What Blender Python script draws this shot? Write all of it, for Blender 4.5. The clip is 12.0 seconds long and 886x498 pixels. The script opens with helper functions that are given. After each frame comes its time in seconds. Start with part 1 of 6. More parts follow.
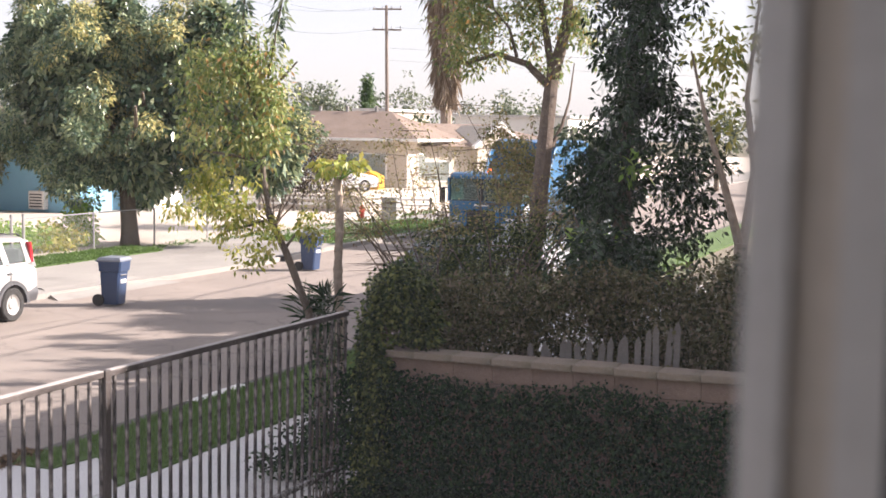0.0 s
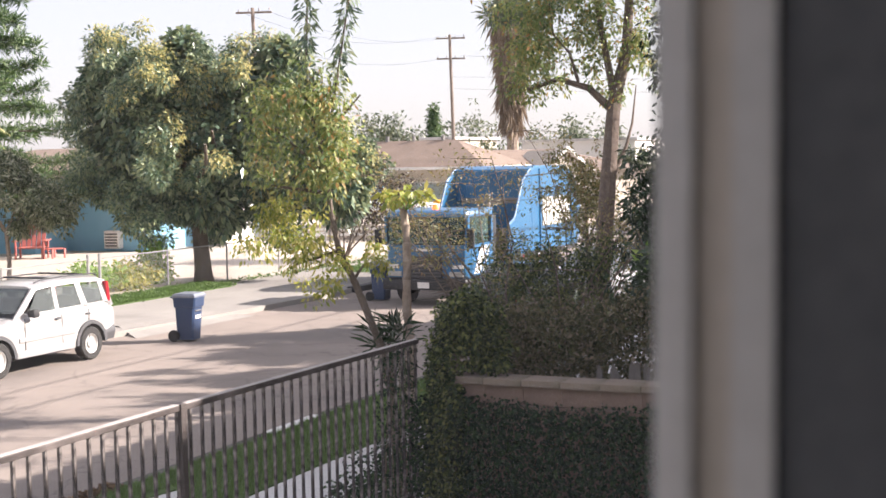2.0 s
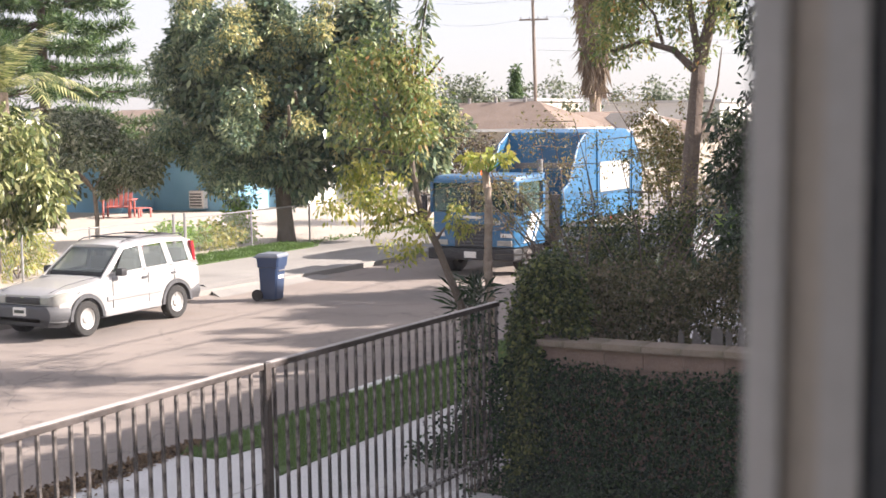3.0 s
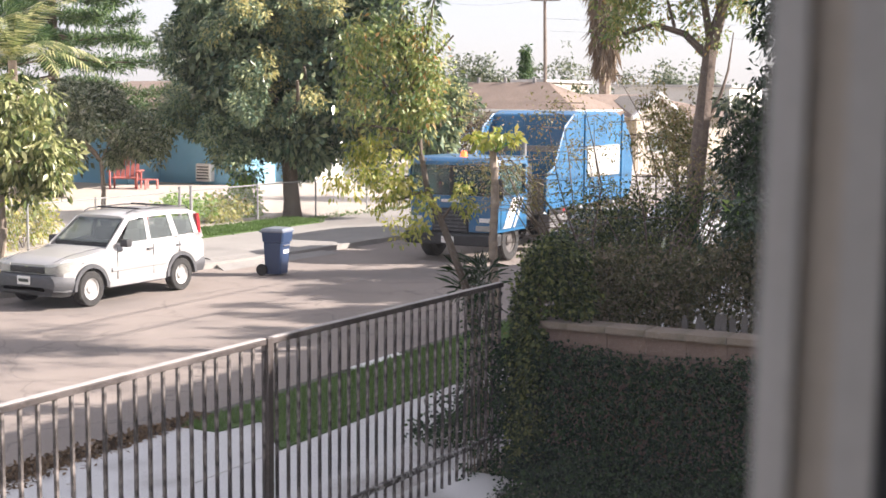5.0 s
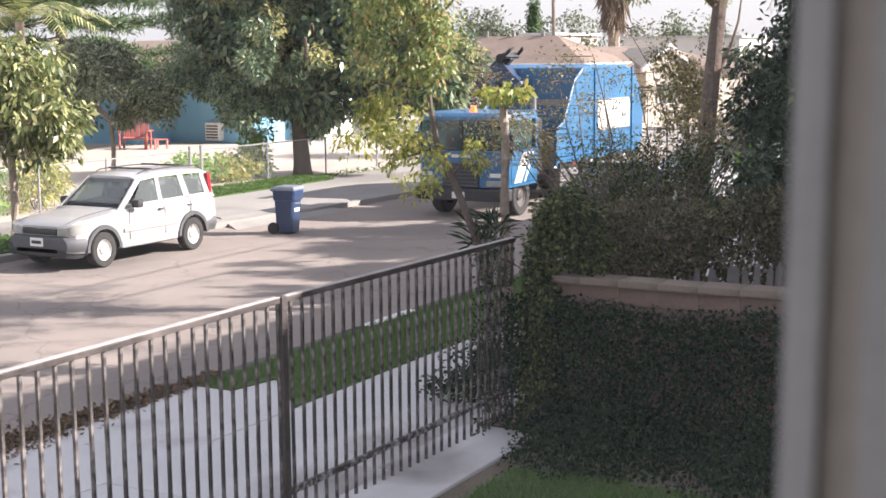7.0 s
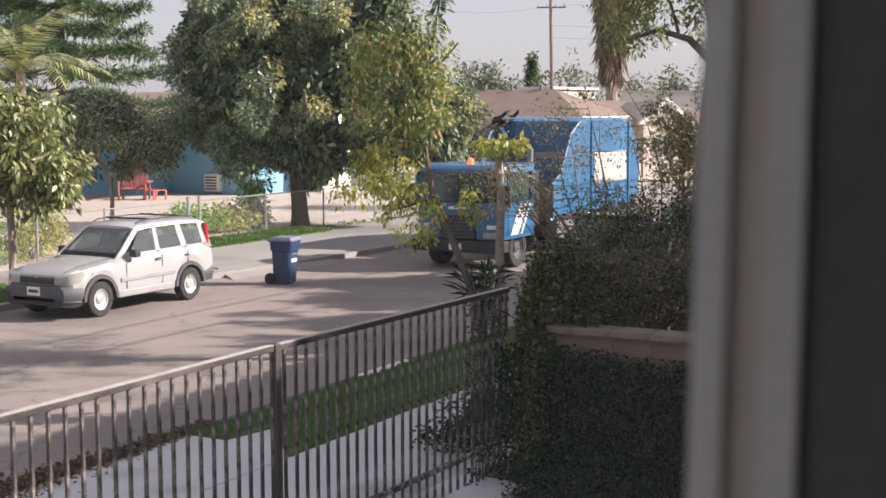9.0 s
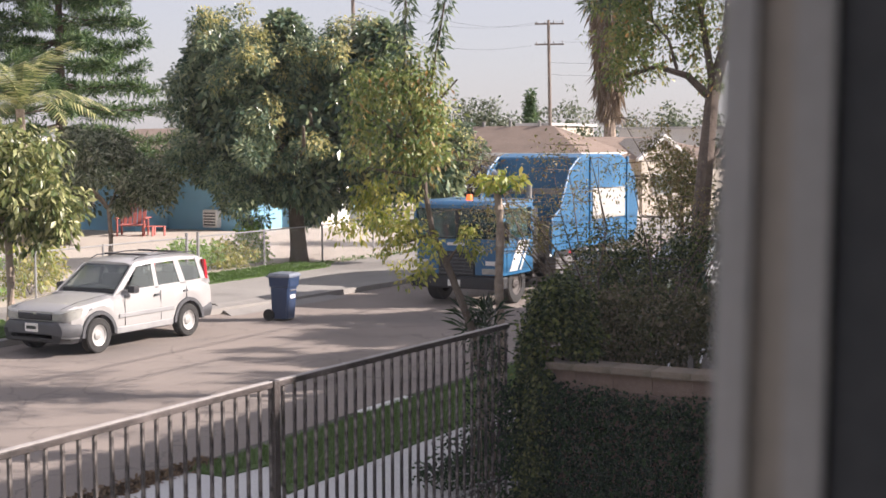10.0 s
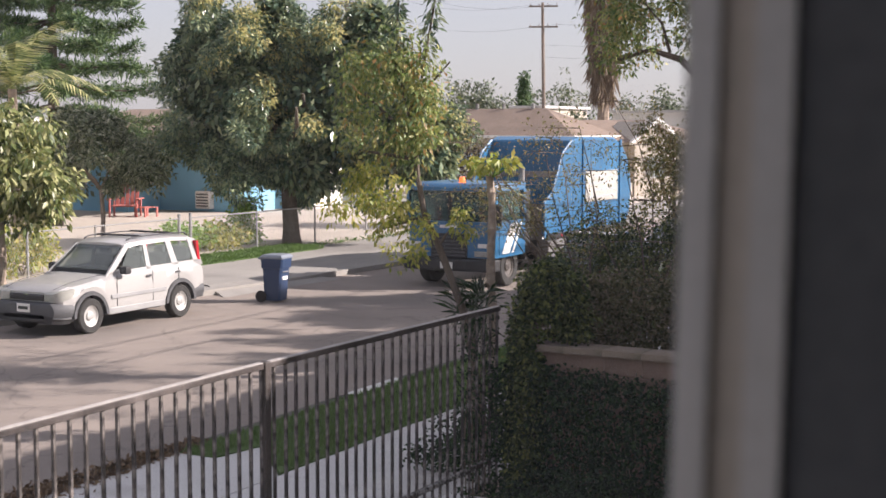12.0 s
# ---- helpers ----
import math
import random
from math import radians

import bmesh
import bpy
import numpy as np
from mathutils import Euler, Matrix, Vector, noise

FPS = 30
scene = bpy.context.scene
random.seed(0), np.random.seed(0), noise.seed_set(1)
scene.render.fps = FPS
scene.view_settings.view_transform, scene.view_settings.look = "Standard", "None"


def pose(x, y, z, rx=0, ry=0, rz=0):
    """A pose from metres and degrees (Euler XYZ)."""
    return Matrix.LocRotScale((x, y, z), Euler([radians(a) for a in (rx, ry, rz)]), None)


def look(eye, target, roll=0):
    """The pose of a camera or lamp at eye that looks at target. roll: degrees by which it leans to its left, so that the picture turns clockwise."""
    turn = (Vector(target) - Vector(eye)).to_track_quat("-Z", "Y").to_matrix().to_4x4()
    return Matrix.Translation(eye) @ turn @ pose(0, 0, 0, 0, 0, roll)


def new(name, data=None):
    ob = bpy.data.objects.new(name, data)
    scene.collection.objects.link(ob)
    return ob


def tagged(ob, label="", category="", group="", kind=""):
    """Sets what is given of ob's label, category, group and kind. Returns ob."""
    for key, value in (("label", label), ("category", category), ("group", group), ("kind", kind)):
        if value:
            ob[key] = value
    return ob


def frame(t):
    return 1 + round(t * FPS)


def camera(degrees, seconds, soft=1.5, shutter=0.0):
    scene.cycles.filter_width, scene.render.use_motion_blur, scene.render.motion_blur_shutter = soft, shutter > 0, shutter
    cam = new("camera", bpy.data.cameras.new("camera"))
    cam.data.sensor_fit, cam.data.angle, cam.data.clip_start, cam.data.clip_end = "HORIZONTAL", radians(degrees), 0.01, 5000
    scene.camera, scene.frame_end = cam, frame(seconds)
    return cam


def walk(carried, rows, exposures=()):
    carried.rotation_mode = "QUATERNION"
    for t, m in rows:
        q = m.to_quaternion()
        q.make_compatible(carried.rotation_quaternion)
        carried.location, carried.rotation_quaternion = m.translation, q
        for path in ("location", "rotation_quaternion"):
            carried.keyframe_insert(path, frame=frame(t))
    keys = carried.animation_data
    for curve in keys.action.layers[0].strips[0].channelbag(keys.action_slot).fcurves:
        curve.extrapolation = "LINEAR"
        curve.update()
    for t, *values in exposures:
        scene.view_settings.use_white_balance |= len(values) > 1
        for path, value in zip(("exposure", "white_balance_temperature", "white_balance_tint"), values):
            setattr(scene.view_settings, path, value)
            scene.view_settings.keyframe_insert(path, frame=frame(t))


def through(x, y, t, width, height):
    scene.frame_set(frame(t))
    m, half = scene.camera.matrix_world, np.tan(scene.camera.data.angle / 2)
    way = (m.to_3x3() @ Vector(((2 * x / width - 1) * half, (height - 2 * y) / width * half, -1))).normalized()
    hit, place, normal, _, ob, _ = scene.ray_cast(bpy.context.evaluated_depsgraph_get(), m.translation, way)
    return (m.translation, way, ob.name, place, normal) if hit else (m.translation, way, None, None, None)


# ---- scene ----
cam = camera(36.2, 12.0, soft=1.6)
PATH = [
    (0, (1.032, 0.273, 3.86), (2.883, 1.01, 3.689), 0.9),
    (0.5, (0.989, 0.256, 3.865), (2.855, 0.953, 3.687), -0.0),
    (1, (1.016, 0.246, 3.864), (2.878, 0.958, 3.699), -0.4),
    (1.5, (1.021, 0.25, 3.866), (2.871, 0.992, 3.708), -0.4),
    (2, (0.927, 0.168, 3.869), (2.74, 1.003, 3.738), -1.2),
    (2.5, (0.912, 0.161, 3.872), (2.686, 1.067, 3.694), -1.6),
    (3, (0.888, 0.162, 3.882), (2.643, 1.102, 3.697), -1.0),
    (5, (0.917, 0.175, 3.881), (2.666, 1.121, 3.665), 0.4),
    (5.5, (0.929, 0.185, 3.879), (2.67, 1.147, 3.674), 1.1),
    (6, (0.886, 0.154, 3.889), (2.621, 1.12, 3.656), 0.3),
    (6.5, (0.868, 0.149, 3.901), (2.593, 1.121, 3.624), 0.0),
    (7, (0.905, 0.181, 3.888), (2.639, 1.137, 3.607), -0.5),
    (9, (0.857, 0.113, 3.869), (2.601, 1.071, 3.665), -0.2),
    (9.5, (0.877, 0.127, 3.868), (2.627, 1.076, 3.668), -0.4),
    (10, (0.874, 0.132, 3.866), (2.623, 1.09, 3.715), -0.2),
    (10.5, (0.899, 0.143, 3.857), (2.647, 1.106, 3.72), -0.2),
    (11, (0.898, 0.139, 3.86), (2.643, 1.111, 3.741), -0.2),
    (11.5, (0.884, 0.121, 3.863), (2.627, 1.092, 3.72), 0.1),
    (12, (0.866, 0.111, 3.868), (2.618, 1.059, 3.691), 0.1),
]
EXPOSURES = [(0, 1.5, 6250, 20), (5, 1.5, 6150, 18), (7.2, 1.47, 6000, 18), (8.8, 0.93, 6130, 20), (9.5, 0.88, 6130, 20), (10.3, 1.04, 6180, 20), (11.2, 1.04, 6180, 20), (12, 0.9, 6130, 20)]
walk(cam, [(t, look(eye, target, roll)) for t, eye, target, roll in PATH], EXPOSURES)
cam.data.dof.use_dof = True
cam.data.dof.focus_distance = 26.0
cam.data.dof.aperture_fstop = 5.0

# ---- light ----
SUN_UP, SUN_TURN = radians(30), math.atan2(-0.86, 0.51)
world = bpy.data.worlds.new("world")
scene.world = world
world.use_nodes = True
wn = world.node_tree.nodes
sky = wn.new("ShaderNodeTexSky")
sky.sky_type, sky.sun_disc = "NISHITA", False
sky.sun_elevation, sky.sun_rotation = SUN_UP, radians(90) - SUN_TURN
sky.dust_density, sky.air_density, sky.ozone_density = 1.2, 1.0, 0.6
wn["Background"].inputs["Strength"].default_value = 0.063
haze = wn.new("ShaderNodeMix")
haze.data_type = "RGBA"
haze.inputs["Factor"].default_value = 0.6
haze.inputs["B"].default_value = (6.7, 6.5, 6.4, 1)  # thin high cloud over the whole sky
world.node_tree.links.new(sky.outputs["Color"], haze.inputs["A"])
world.node_tree.links.new(haze.outputs["Result"], wn["Background"].inputs["Color"])
lamp = bpy.data.lights.new("sun", "SUN")
lamp.energy, lamp.angle, lamp.color = 5.0, radians(0.55), (1.0, 0.91, 0.78)
sun_ob = new("sun", lamp)
sun_ob.matrix_world = look((math.cos(SUN_UP) * math.cos(SUN_TURN) * 50, math.cos(SUN_UP) * math.sin(SUN_TURN) * 50, math.sin(SUN_UP) * 50), (0, 0, 0))


# ---- materials ----
def mat(name, a, b=None, rough=0.7, metal=0.0, scale=4.0, fine=40.0, bump=0.15, coat=0.0, spots=None, spread=(0.35, 0.65)):
    """A surface that varies from colour a to b at two scales, with fine relief; spots: a third colour in patches."""
    b = b or tuple(c * 0.75 for c in a)
    m = bpy.data.materials.new(name)
    m.use_nodes = True
    n, l = m.node_tree.nodes, m.node_tree.links
    p = n["Principled BSDF"]
    p.inputs["Roughness"].default_value, p.inputs["Metallic"].default_value = rough, metal
    p.inputs["Coat Weight"].default_value = coat
    co = n.new("ShaderNodeTexCoord")
    n1, n2 = n.new("ShaderNodeTexNoise"), n.new("ShaderNodeTexNoise")
    n1.inputs["Scale"].default_value, n1.inputs["Detail"].default_value = scale, 5
    n2.inputs["Scale"].default_value, n2.inputs["Detail"].default_value = fine, 3
    mixf = n.new("ShaderNodeMath")
    mixf.operation = "MULTIPLY_ADD"
    mixf.inputs[1].default_value = 0.45
    half = n.new("ShaderNodeMath")
    half.operation = "MULTIPLY"
    half.inputs[1].default_value = 0.55
    ramp = n.new("ShaderNodeValToRGB")
    ramp.color_ramp.elements[0].position, ramp.color_ramp.elements[1].position = spread
    ramp.color_ramp.elements[0].color, ramp.color_ramp.elements[1].color = (*a, 1), (*b, 1)
    for t in (n1, n2):
        l.new(co.outputs["Object"], t.inputs["Vector"])
    l.new(n1.outputs["Fac"], half.inputs[0])
    l.new(n2.outputs["Fac"], mixf.inputs[0])
    l.new(half.outputs[0], mixf.inputs[2])
    l.new(mixf.outputs[0], ramp.inputs["Fac"])
    out = ramp.outputs["Color"]
    if spots:
        n3 = n.new("ShaderNodeTexNoise")
        n3.inputs["Scale"].default_value, n3.inputs["Detail"].default_value = scale * 0.35, 6
        r3 = n.new("ShaderNodeValToRGB")
        r3.color_ramp.elements[0].position, r3.color_ramp.elements[1].position = 0.52, 0.66
        r3.color_ramp.elements[0].color, r3.color_ramp.elements[1].color = (0, 0, 0, 1), (1, 1, 1, 1)
        mx = n.new("ShaderNodeMix")
        mx.data_type = "RGBA"
        l.new(co.outputs["Object"], n3.inputs["Vector"])
        l.new(n3.outputs["Fac"], r3.inputs["Fac"])
        l.new(r3.outputs["Color"], mx.inputs["Factor"])
        l.new(out, mx.inputs["A"])
        mx.inputs["B"].default_value = (*spots, 1)
        out = mx.outputs["Result"]
    l.new(out, p.inputs["Base Color"])
    if bump:
        bp = n.new("ShaderNodeBump")
        bp.inputs["Strength"].default_value, bp.inputs["Distance"].default_value = bump, 0.02
        l.new(n2.outputs["Fac"], bp.inputs["Height"])
        l.new(bp.outputs["Normal"], p.inputs["Normal"])
    return m


def leaf_mat(name, colors, through=0.3, rough=0.45):
    """Leaves whose colour differs from leaf to leaf, and which let some light through."""
    m = bpy.data.materials.new(name)
    m.use_nodes = True
    n, l = m.node_tree.nodes, m.node_tree.links
    p = n["Principled BSDF"]
    p.inputs["Roughness"].default_value = rough
    geo, ramp = n.new("ShaderNodeNewGeometry"), n.new("ShaderNodeValToRGB")
    e = ramp.color_ramp.elements
    while len(e) < len(colors):
        e.new(0.5)
    for k, c in enumerate(colors):
        e[k].position, e[k].color = k / (len(colors) - 1), (*c, 1)
    tr, mx = n.new("ShaderNodeBsdfTranslucent"), n.new("ShaderNodeMixShader")
    mx.inputs[0].default_value = through
    l.new(geo.outputs["Random Per Island"], ramp.inputs["Fac"])
    l.new(ramp.outputs["Color"], p.inputs["Base Color"])
    l.new(ramp.outputs["Color"], tr.inputs["Color"])
    l.new(p.outputs[0], mx.inputs[1])
    l.new(tr.outputs[0], mx.inputs[2])
    l.new(mx.outputs[0], n["Material Output"].inputs["Surface"])
    return m


def glass_mat(name, tint, rough=0.03):
    m = bpy.data.materials.new(name)
    m.use_nodes = True
    p = m.node_tree.nodes["Principled BSDF"]
    p.inputs["Base Color"].default_value = (*tint, 1)
    p.inputs["Roughness"].default_value, p.inputs["Transmission Weight"].default_value, p.inputs["IOR"].default_value = rough, 0.85, 1.45
    return m


def glow_mat(name, color, power):
    m = bpy.data.materials.new(name)
    m.use_nodes = True
    p = m.node_tree.nodes["Principled BSDF"]
    p.inputs["Base Color"].default_value, p.inputs["Emission Color"].default_value = (*color, 1), (*color, 1)
    p.inputs["Emission Strength"].default_value = power
    return m


def screen_mat(name, cover):
    """A fine net: most light passes, its pale scatter is added haze over darks."""
    m = bpy.data.materials.new(name)
    m.use_nodes = True
    n, l = m.node_tree.nodes, m.node_tree.links
    clear, veil, mx = n.new("ShaderNodeBsdfTransparent"), n.new("ShaderNodeBsdfTranslucent"), n.new("ShaderNodeMixShader")
    veil.inputs["Color"].default_value = (0.62, 0.62, 0.64, 1)
    nz, scale = n.new("ShaderNodeTexNoise"), n.new("ShaderNodeMapRange")
    co = n.new("ShaderNodeTexCoord")
    nz.inputs["Scale"].default_value, nz.inputs["Detail"].default_value = 5.0, 3
    scale.inputs["To Min"].default_value, scale.inputs["To Max"].default_value = cover * 0.75, cover * 1.25
    l.new(co.outputs["Object"], nz.inputs["Vector"])
    l.new(nz.outputs["Fac"], scale.inputs["Value"])
    l.new(scale.outputs["Result"], mx.inputs[0])
    l.new(clear.outputs[0], mx.inputs[1])
    l.new(veil.outputs[0], mx.inputs[2])
    l.new(mx.outputs[0], n["Material Output"].inputs["Surface"])
    return m


SCREEN = screen_mat("insect_screen", 0.019)
ASPHALT = mat("asphalt", (0.215, 0.182, 0.158), (0.285, 0.24, 0.205), 0.92, scale=0.5, fine=60, bump=0.3, spots=(0.18, 0.157, 0.14))


def cracked(m, scale=0.38, width=0.009, dark=0.72):
    """Adds fine wandering cracks and a few older lanes of repair to a surface."""
    n, l = m.node_tree.nodes, m.node_tree.links
    p = n["Principled BSDF"]
    src = p.inputs["Base Color"].links[0].from_socket
    co, nz, vo = n.new("ShaderNodeTexCoord"), n.new("ShaderNodeTexNoise"), n.new("ShaderNodeTexVoronoi")
    nz.inputs["Scale"].default_value, nz.inputs["Detail"].default_value = 1.6, 4
    vo.feature = "DISTANCE_TO_EDGE"
    vo.inputs["Scale"].default_value = scale
    warp = n.new("ShaderNodeMix")
    warp.data_type = "RGBA"
    warp.blend_type = "LINEAR_LIGHT"
    warp.inputs["Factor"].default_value = 0.5
    l.new(co.outputs["Object"], nz.inputs["Vector"])
    l.new(co.outputs["Object"], warp.inputs["A"])
    l.new(nz.outputs["Color"], warp.inputs["B"])
    l.new(warp.outputs["Result"], vo.inputs["Vector"])
    ramp = n.new("ShaderNodeValToRGB")
    ramp.color_ramp.elements[0].position, ramp.color_ramp.elements[1].position = width * 0.4, width
    ramp.color_ramp.elements[0].color, ramp.color_ramp.elements[1].color = (dark, dark, dark, 1), (1, 1, 1, 1)
    l.new(vo.outputs["Distance"], ramp.inputs["Fac"])
    mul = n.new("ShaderNodeMix")
    mul.data_type, mul.blend_type = "RGBA", "MULTIPLY"
    mul.inputs["Factor"].default_value = 1.0
    l.new(src, mul.inputs["A"])
    l.new(ramp.outputs["Color"], mul.inputs["B"])
    l.new(mul.outputs["Result"], p.inputs["Base Color"])
    return m


cracked(ASPHALT)
CONCRETE = mat("concrete", (0.53, 0.52, 0.505), (0.63, 0.615, 0.595), 0.85, scale=1.2, fine=50, spots=(0.28, 0.26, 0.24))
# Second concrete, darkened so the far pavement's partial shade is in its colour.
FARCONC = mat("shaded_concrete", (0.24, 0.225, 0.205), (0.32, 0.3, 0.27), 0.9, scale=0.7, fine=40, spots=(0.19, 0.175, 0.16))
PALE = mat("pale_concrete", (0.45, 0.39, 0.33), (0.53, 0.465, 0.395), 0.9, scale=0.6, fine=30, spots=(0.46, 0.4, 0.33))
SOIL = mat("soil", (0.12, 0.1, 0.07), (0.2, 0.17, 0.12), 0.95, scale=1.5, fine=40, bump=0.6, spots=(0.08, 0.1, 0.04))
TURF = mat("turf", (0.06, 0.105, 0.025), (0.09, 0.15, 0.04), 0.95, scale=1.5, fine=60, bump=0.8)
# Kerb dirt plus the shade on its face, both put into this dark colour.
DIRTY_SHADED = mat("dirty_shaded_concrete", (0.07, 0.063, 0.055), (0.15, 0.137, 0.12), 0.95, scale=2.5, fine=30, bump=0.4, spots=(0.05, 0.045, 0.035))
# Pale patches are chalky wear and also imitate sunlit highlights on the bars.
WORN_LIT = mat("worn_lit_iron", (0.035, 0.029, 0.027), (0.27, 0.235, 0.215), 0.6, scale=1.6, fine=12, bump=0.3, spread=(0.47, 0.62))
IRON = mat("painted_iron", (0.028, 0.023, 0.022), (0.075, 0.06, 0.054), 0.55, metal=0.0, scale=3, fine=30, bump=0.3, spots=(0.16, 0.135, 0.125))
RAILTOP = mat("chalky_lit_paint", (0.3, 0.275, 0.26), (0.5, 0.46, 0.43), 0.7, scale=3, fine=25)
FLAKED = mat("flaking_paint", (0.04, 0.034, 0.03), (0.3, 0.29, 0.28), 0.7, scale=9, fine=30, bump=0.4, spread=(0.48, 0.58))
BLOCK = mat("pink_block", (0.17, 0.118, 0.092), (0.225, 0.158, 0.125), 0.9, scale=2, fine=35, bump=0.5)
CAP = mat("block_cap", (0.25, 0.2, 0.155), (0.19, 0.155, 0.12), 0.9, scale=2, fine=35, bump=0.5, spots=(0.13, 0.12, 0.08))
BARK = mat("bark", (0.1, 0.08, 0.062), (0.17, 0.135, 0.105), 0.95, scale=3, fine=22, bump=0.9)
TRUNK = mat("brown_bark", (0.2, 0.155, 0.125), (0.12, 0.092, 0.075), 0.95, scale=4, fine=16, bump=0.9)
PALEBARK = mat("pale_bark", (0.42, 0.34, 0.27), (0.25, 0.195, 0.15), 0.95, scale=4, fine=16, bump=0.9)
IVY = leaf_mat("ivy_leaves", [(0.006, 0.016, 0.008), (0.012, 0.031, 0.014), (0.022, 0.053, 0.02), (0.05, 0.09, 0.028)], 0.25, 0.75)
PILLAR = leaf_mat("bushy_ivy_leaves", [(0.012, 0.026, 0.008), (0.03, 0.055, 0.014), (0.07, 0.1, 0.025), (0.2, 0.22, 0.06)], 0.3, 0.6)
HEDGE = leaf_mat("hedge_leaves", [(0.035, 0.043, 0.019), (0.072, 0.08, 0.032), (0.13, 0.122, 0.056), (0.225, 0.175, 0.118)], 0.3, 0.75)
MANGO = leaf_mat("mango_leaves", [(0.055, 0.1, 0.068), (0.12, 0.18, 0.11), (0.22, 0.28, 0.16), (0.4, 0.43, 0.23)], 0.25, 0.3)
MANGO_NEW_LIT = leaf_mat("sunlit_young_mango_leaves", [(0.42, 0.41, 0.14), (0.56, 0.51, 0.21), (0.66, 0.57, 0.27)], 0.4)
YELLOW = leaf_mat("yellow_green_leaves", [(0.16, 0.22, 0.04), (0.32, 0.36, 0.06), (0.48, 0.46, 0.1), (0.58, 0.5, 0.16)], 0.42)
OLIVE = leaf_mat("broad_green_leaves", [(0.06, 0.09, 0.03), (0.15, 0.19, 0.065), (0.32, 0.34, 0.13), (0.52, 0.5, 0.24)], 0.35, 0.35)
WHORL = leaf_mat("grey_green_leaves", [(0.055, 0.078, 0.042), (0.13, 0.16, 0.08), (0.26, 0.29, 0.16), (0.56, 0.55, 0.4)], 0.2, 0.35)
YOUNG = leaf_mat("young_tree_leaves", [(0.09, 0.15, 0.05), (0.15, 0.23, 0.07), (0.24, 0.32, 0.1), (0.36, 0.4, 0.13), (0.5, 0.46, 0.16), (0.19, 0.27, 0.08), (0.3, 0.36, 0.11), (0.52, 0.27, 0.1)], 0.4)
DRY = leaf_mat("sparse_olive_leaves", [(0.08, 0.09, 0.03), (0.18, 0.18, 0.06), (0.34, 0.3, 0.11), (0.24, 0.15, 0.08)], 0.4)
DARKLEAF = leaf_mat("glossy_dark_leaves", [(0.01, 0.025, 0.012), (0.02, 0.045, 0.016), (0.035, 0.07, 0.025)], 0.15, 0.3)
LIME = leaf_mat("lime_leaves", [(0.16, 0.3, 0.05), (0.26, 0.42, 0.08), (0.36, 0.48, 0.12)], 0.45)
CONIFER = leaf_mat("conifer_needles", [(0.035, 0.075, 0.03), (0.075, 0.14, 0.05), (0.18, 0.25, 0.085)], 0.25)
GRASS = leaf_mat("grass_blades", [(0.07, 0.13, 0.03), (0.11, 0.19, 0.045), (0.16, 0.25, 0.07)], 0.3)
LITTER = leaf_mat("dead_leaves", [(0.06, 0.04, 0.025), (0.14, 0.09, 0.05), (0.25, 0.17, 0.1)], 0.1, 0.8)
# Distance haze is put into the colour: these leaves are paled.
FARLEAF = leaf_mat("hazed_far_leaves", [(0.08, 0.11, 0.07), (0.13, 0.16, 0.09), (0.2, 0.21, 0.13)], 0.25)
STRAW = leaf_mat("dead_fronds", [(0.16, 0.12, 0.08), (0.26, 0.2, 0.14), (0.34, 0.27, 0.2)], 0.2, 0.8)
RUBBER = mat("rubber", (0.025, 0.025, 0.025), (0.045, 0.043, 0.04), 0.9, scale=8, fine=60)
SILVER = mat("silver_paint", (0.4, 0.39, 0.38), (0.47, 0.46, 0.445), 0.3, metal=0.1, scale=1.2, fine=90, bump=0.0, coat=0.4)
GREYTRIM = mat("silver_grey_trim", (0.26, 0.26, 0.26), (0.34, 0.34, 0.335), 0.5, scale=4, fine=60, bump=0.05)
CLADDING = mat("grey_plastic", (0.055, 0.058, 0.062), (0.09, 0.09, 0.095), 0.6, scale=4, fine=60, bump=0.05)
RIM = mat("wheel_steel", (0.6, 0.6, 0.58), (0.5, 0.49, 0.47), 0.4, metal=0.4, scale=6, fine=40)
CARGLASS = glass_mat("car_glass", (0.4, 0.45, 0.43))
SEATS = mat("cabin_cloth", (0.05, 0.055, 0.055), (0.1, 0.1, 0.095), 0.9, scale=6, fine=40)
DARK = mat("dark_trim", (0.02, 0.02, 0.022), (0.035, 0.035, 0.036), 0.6, scale=5, fine=50, bump=0.1)
REDLENS = mat("red_lens", (0.5, 0.03, 0.04), (0.42, 0.02, 0.03), 0.15, scale=10, fine=80, bump=0.0, coat=0.5)
CLEARLENS = mat("clear_lens", (0.42, 0.42, 0.38), (0.28, 0.28, 0.26), 0.12, scale=10, fine=80, bump=0.0, coat=0.5)
CHROME = mat("chrome", (0.75, 0.75, 0.75), (0.65, 0.65, 0.66), 0.15, metal=1.0, scale=5, fine=50, bump=0.0)
WHITE = mat("white_paint", (0.78, 0.76, 0.72), (0.7, 0.68, 0.64), 0.6, scale=1.5, fine=30, bump=0.1)
BLUE = mat("truck_blue", (0.018, 0.105, 0.23), (0.035, 0.155, 0.3), 0.35, scale=1.0, fine=50, bump=0.05, coat=0.3, spots=(0.035, 0.18, 0.36))
BINBLUE = mat("bin_blue", (0.028, 0.05, 0.105), (0.04, 0.07, 0.145), 0.33, scale=3, fine=60, bump=0.1)
BINLID = mat("bin_lid", (0.16, 0.18, 0.22), (0.25, 0.27, 0.31), 0.3, scale=3, fine=60, bump=0.1)
ORANGE = glow_mat("amber_beacon", (1.0, 0.16, 0.03), 1.0)
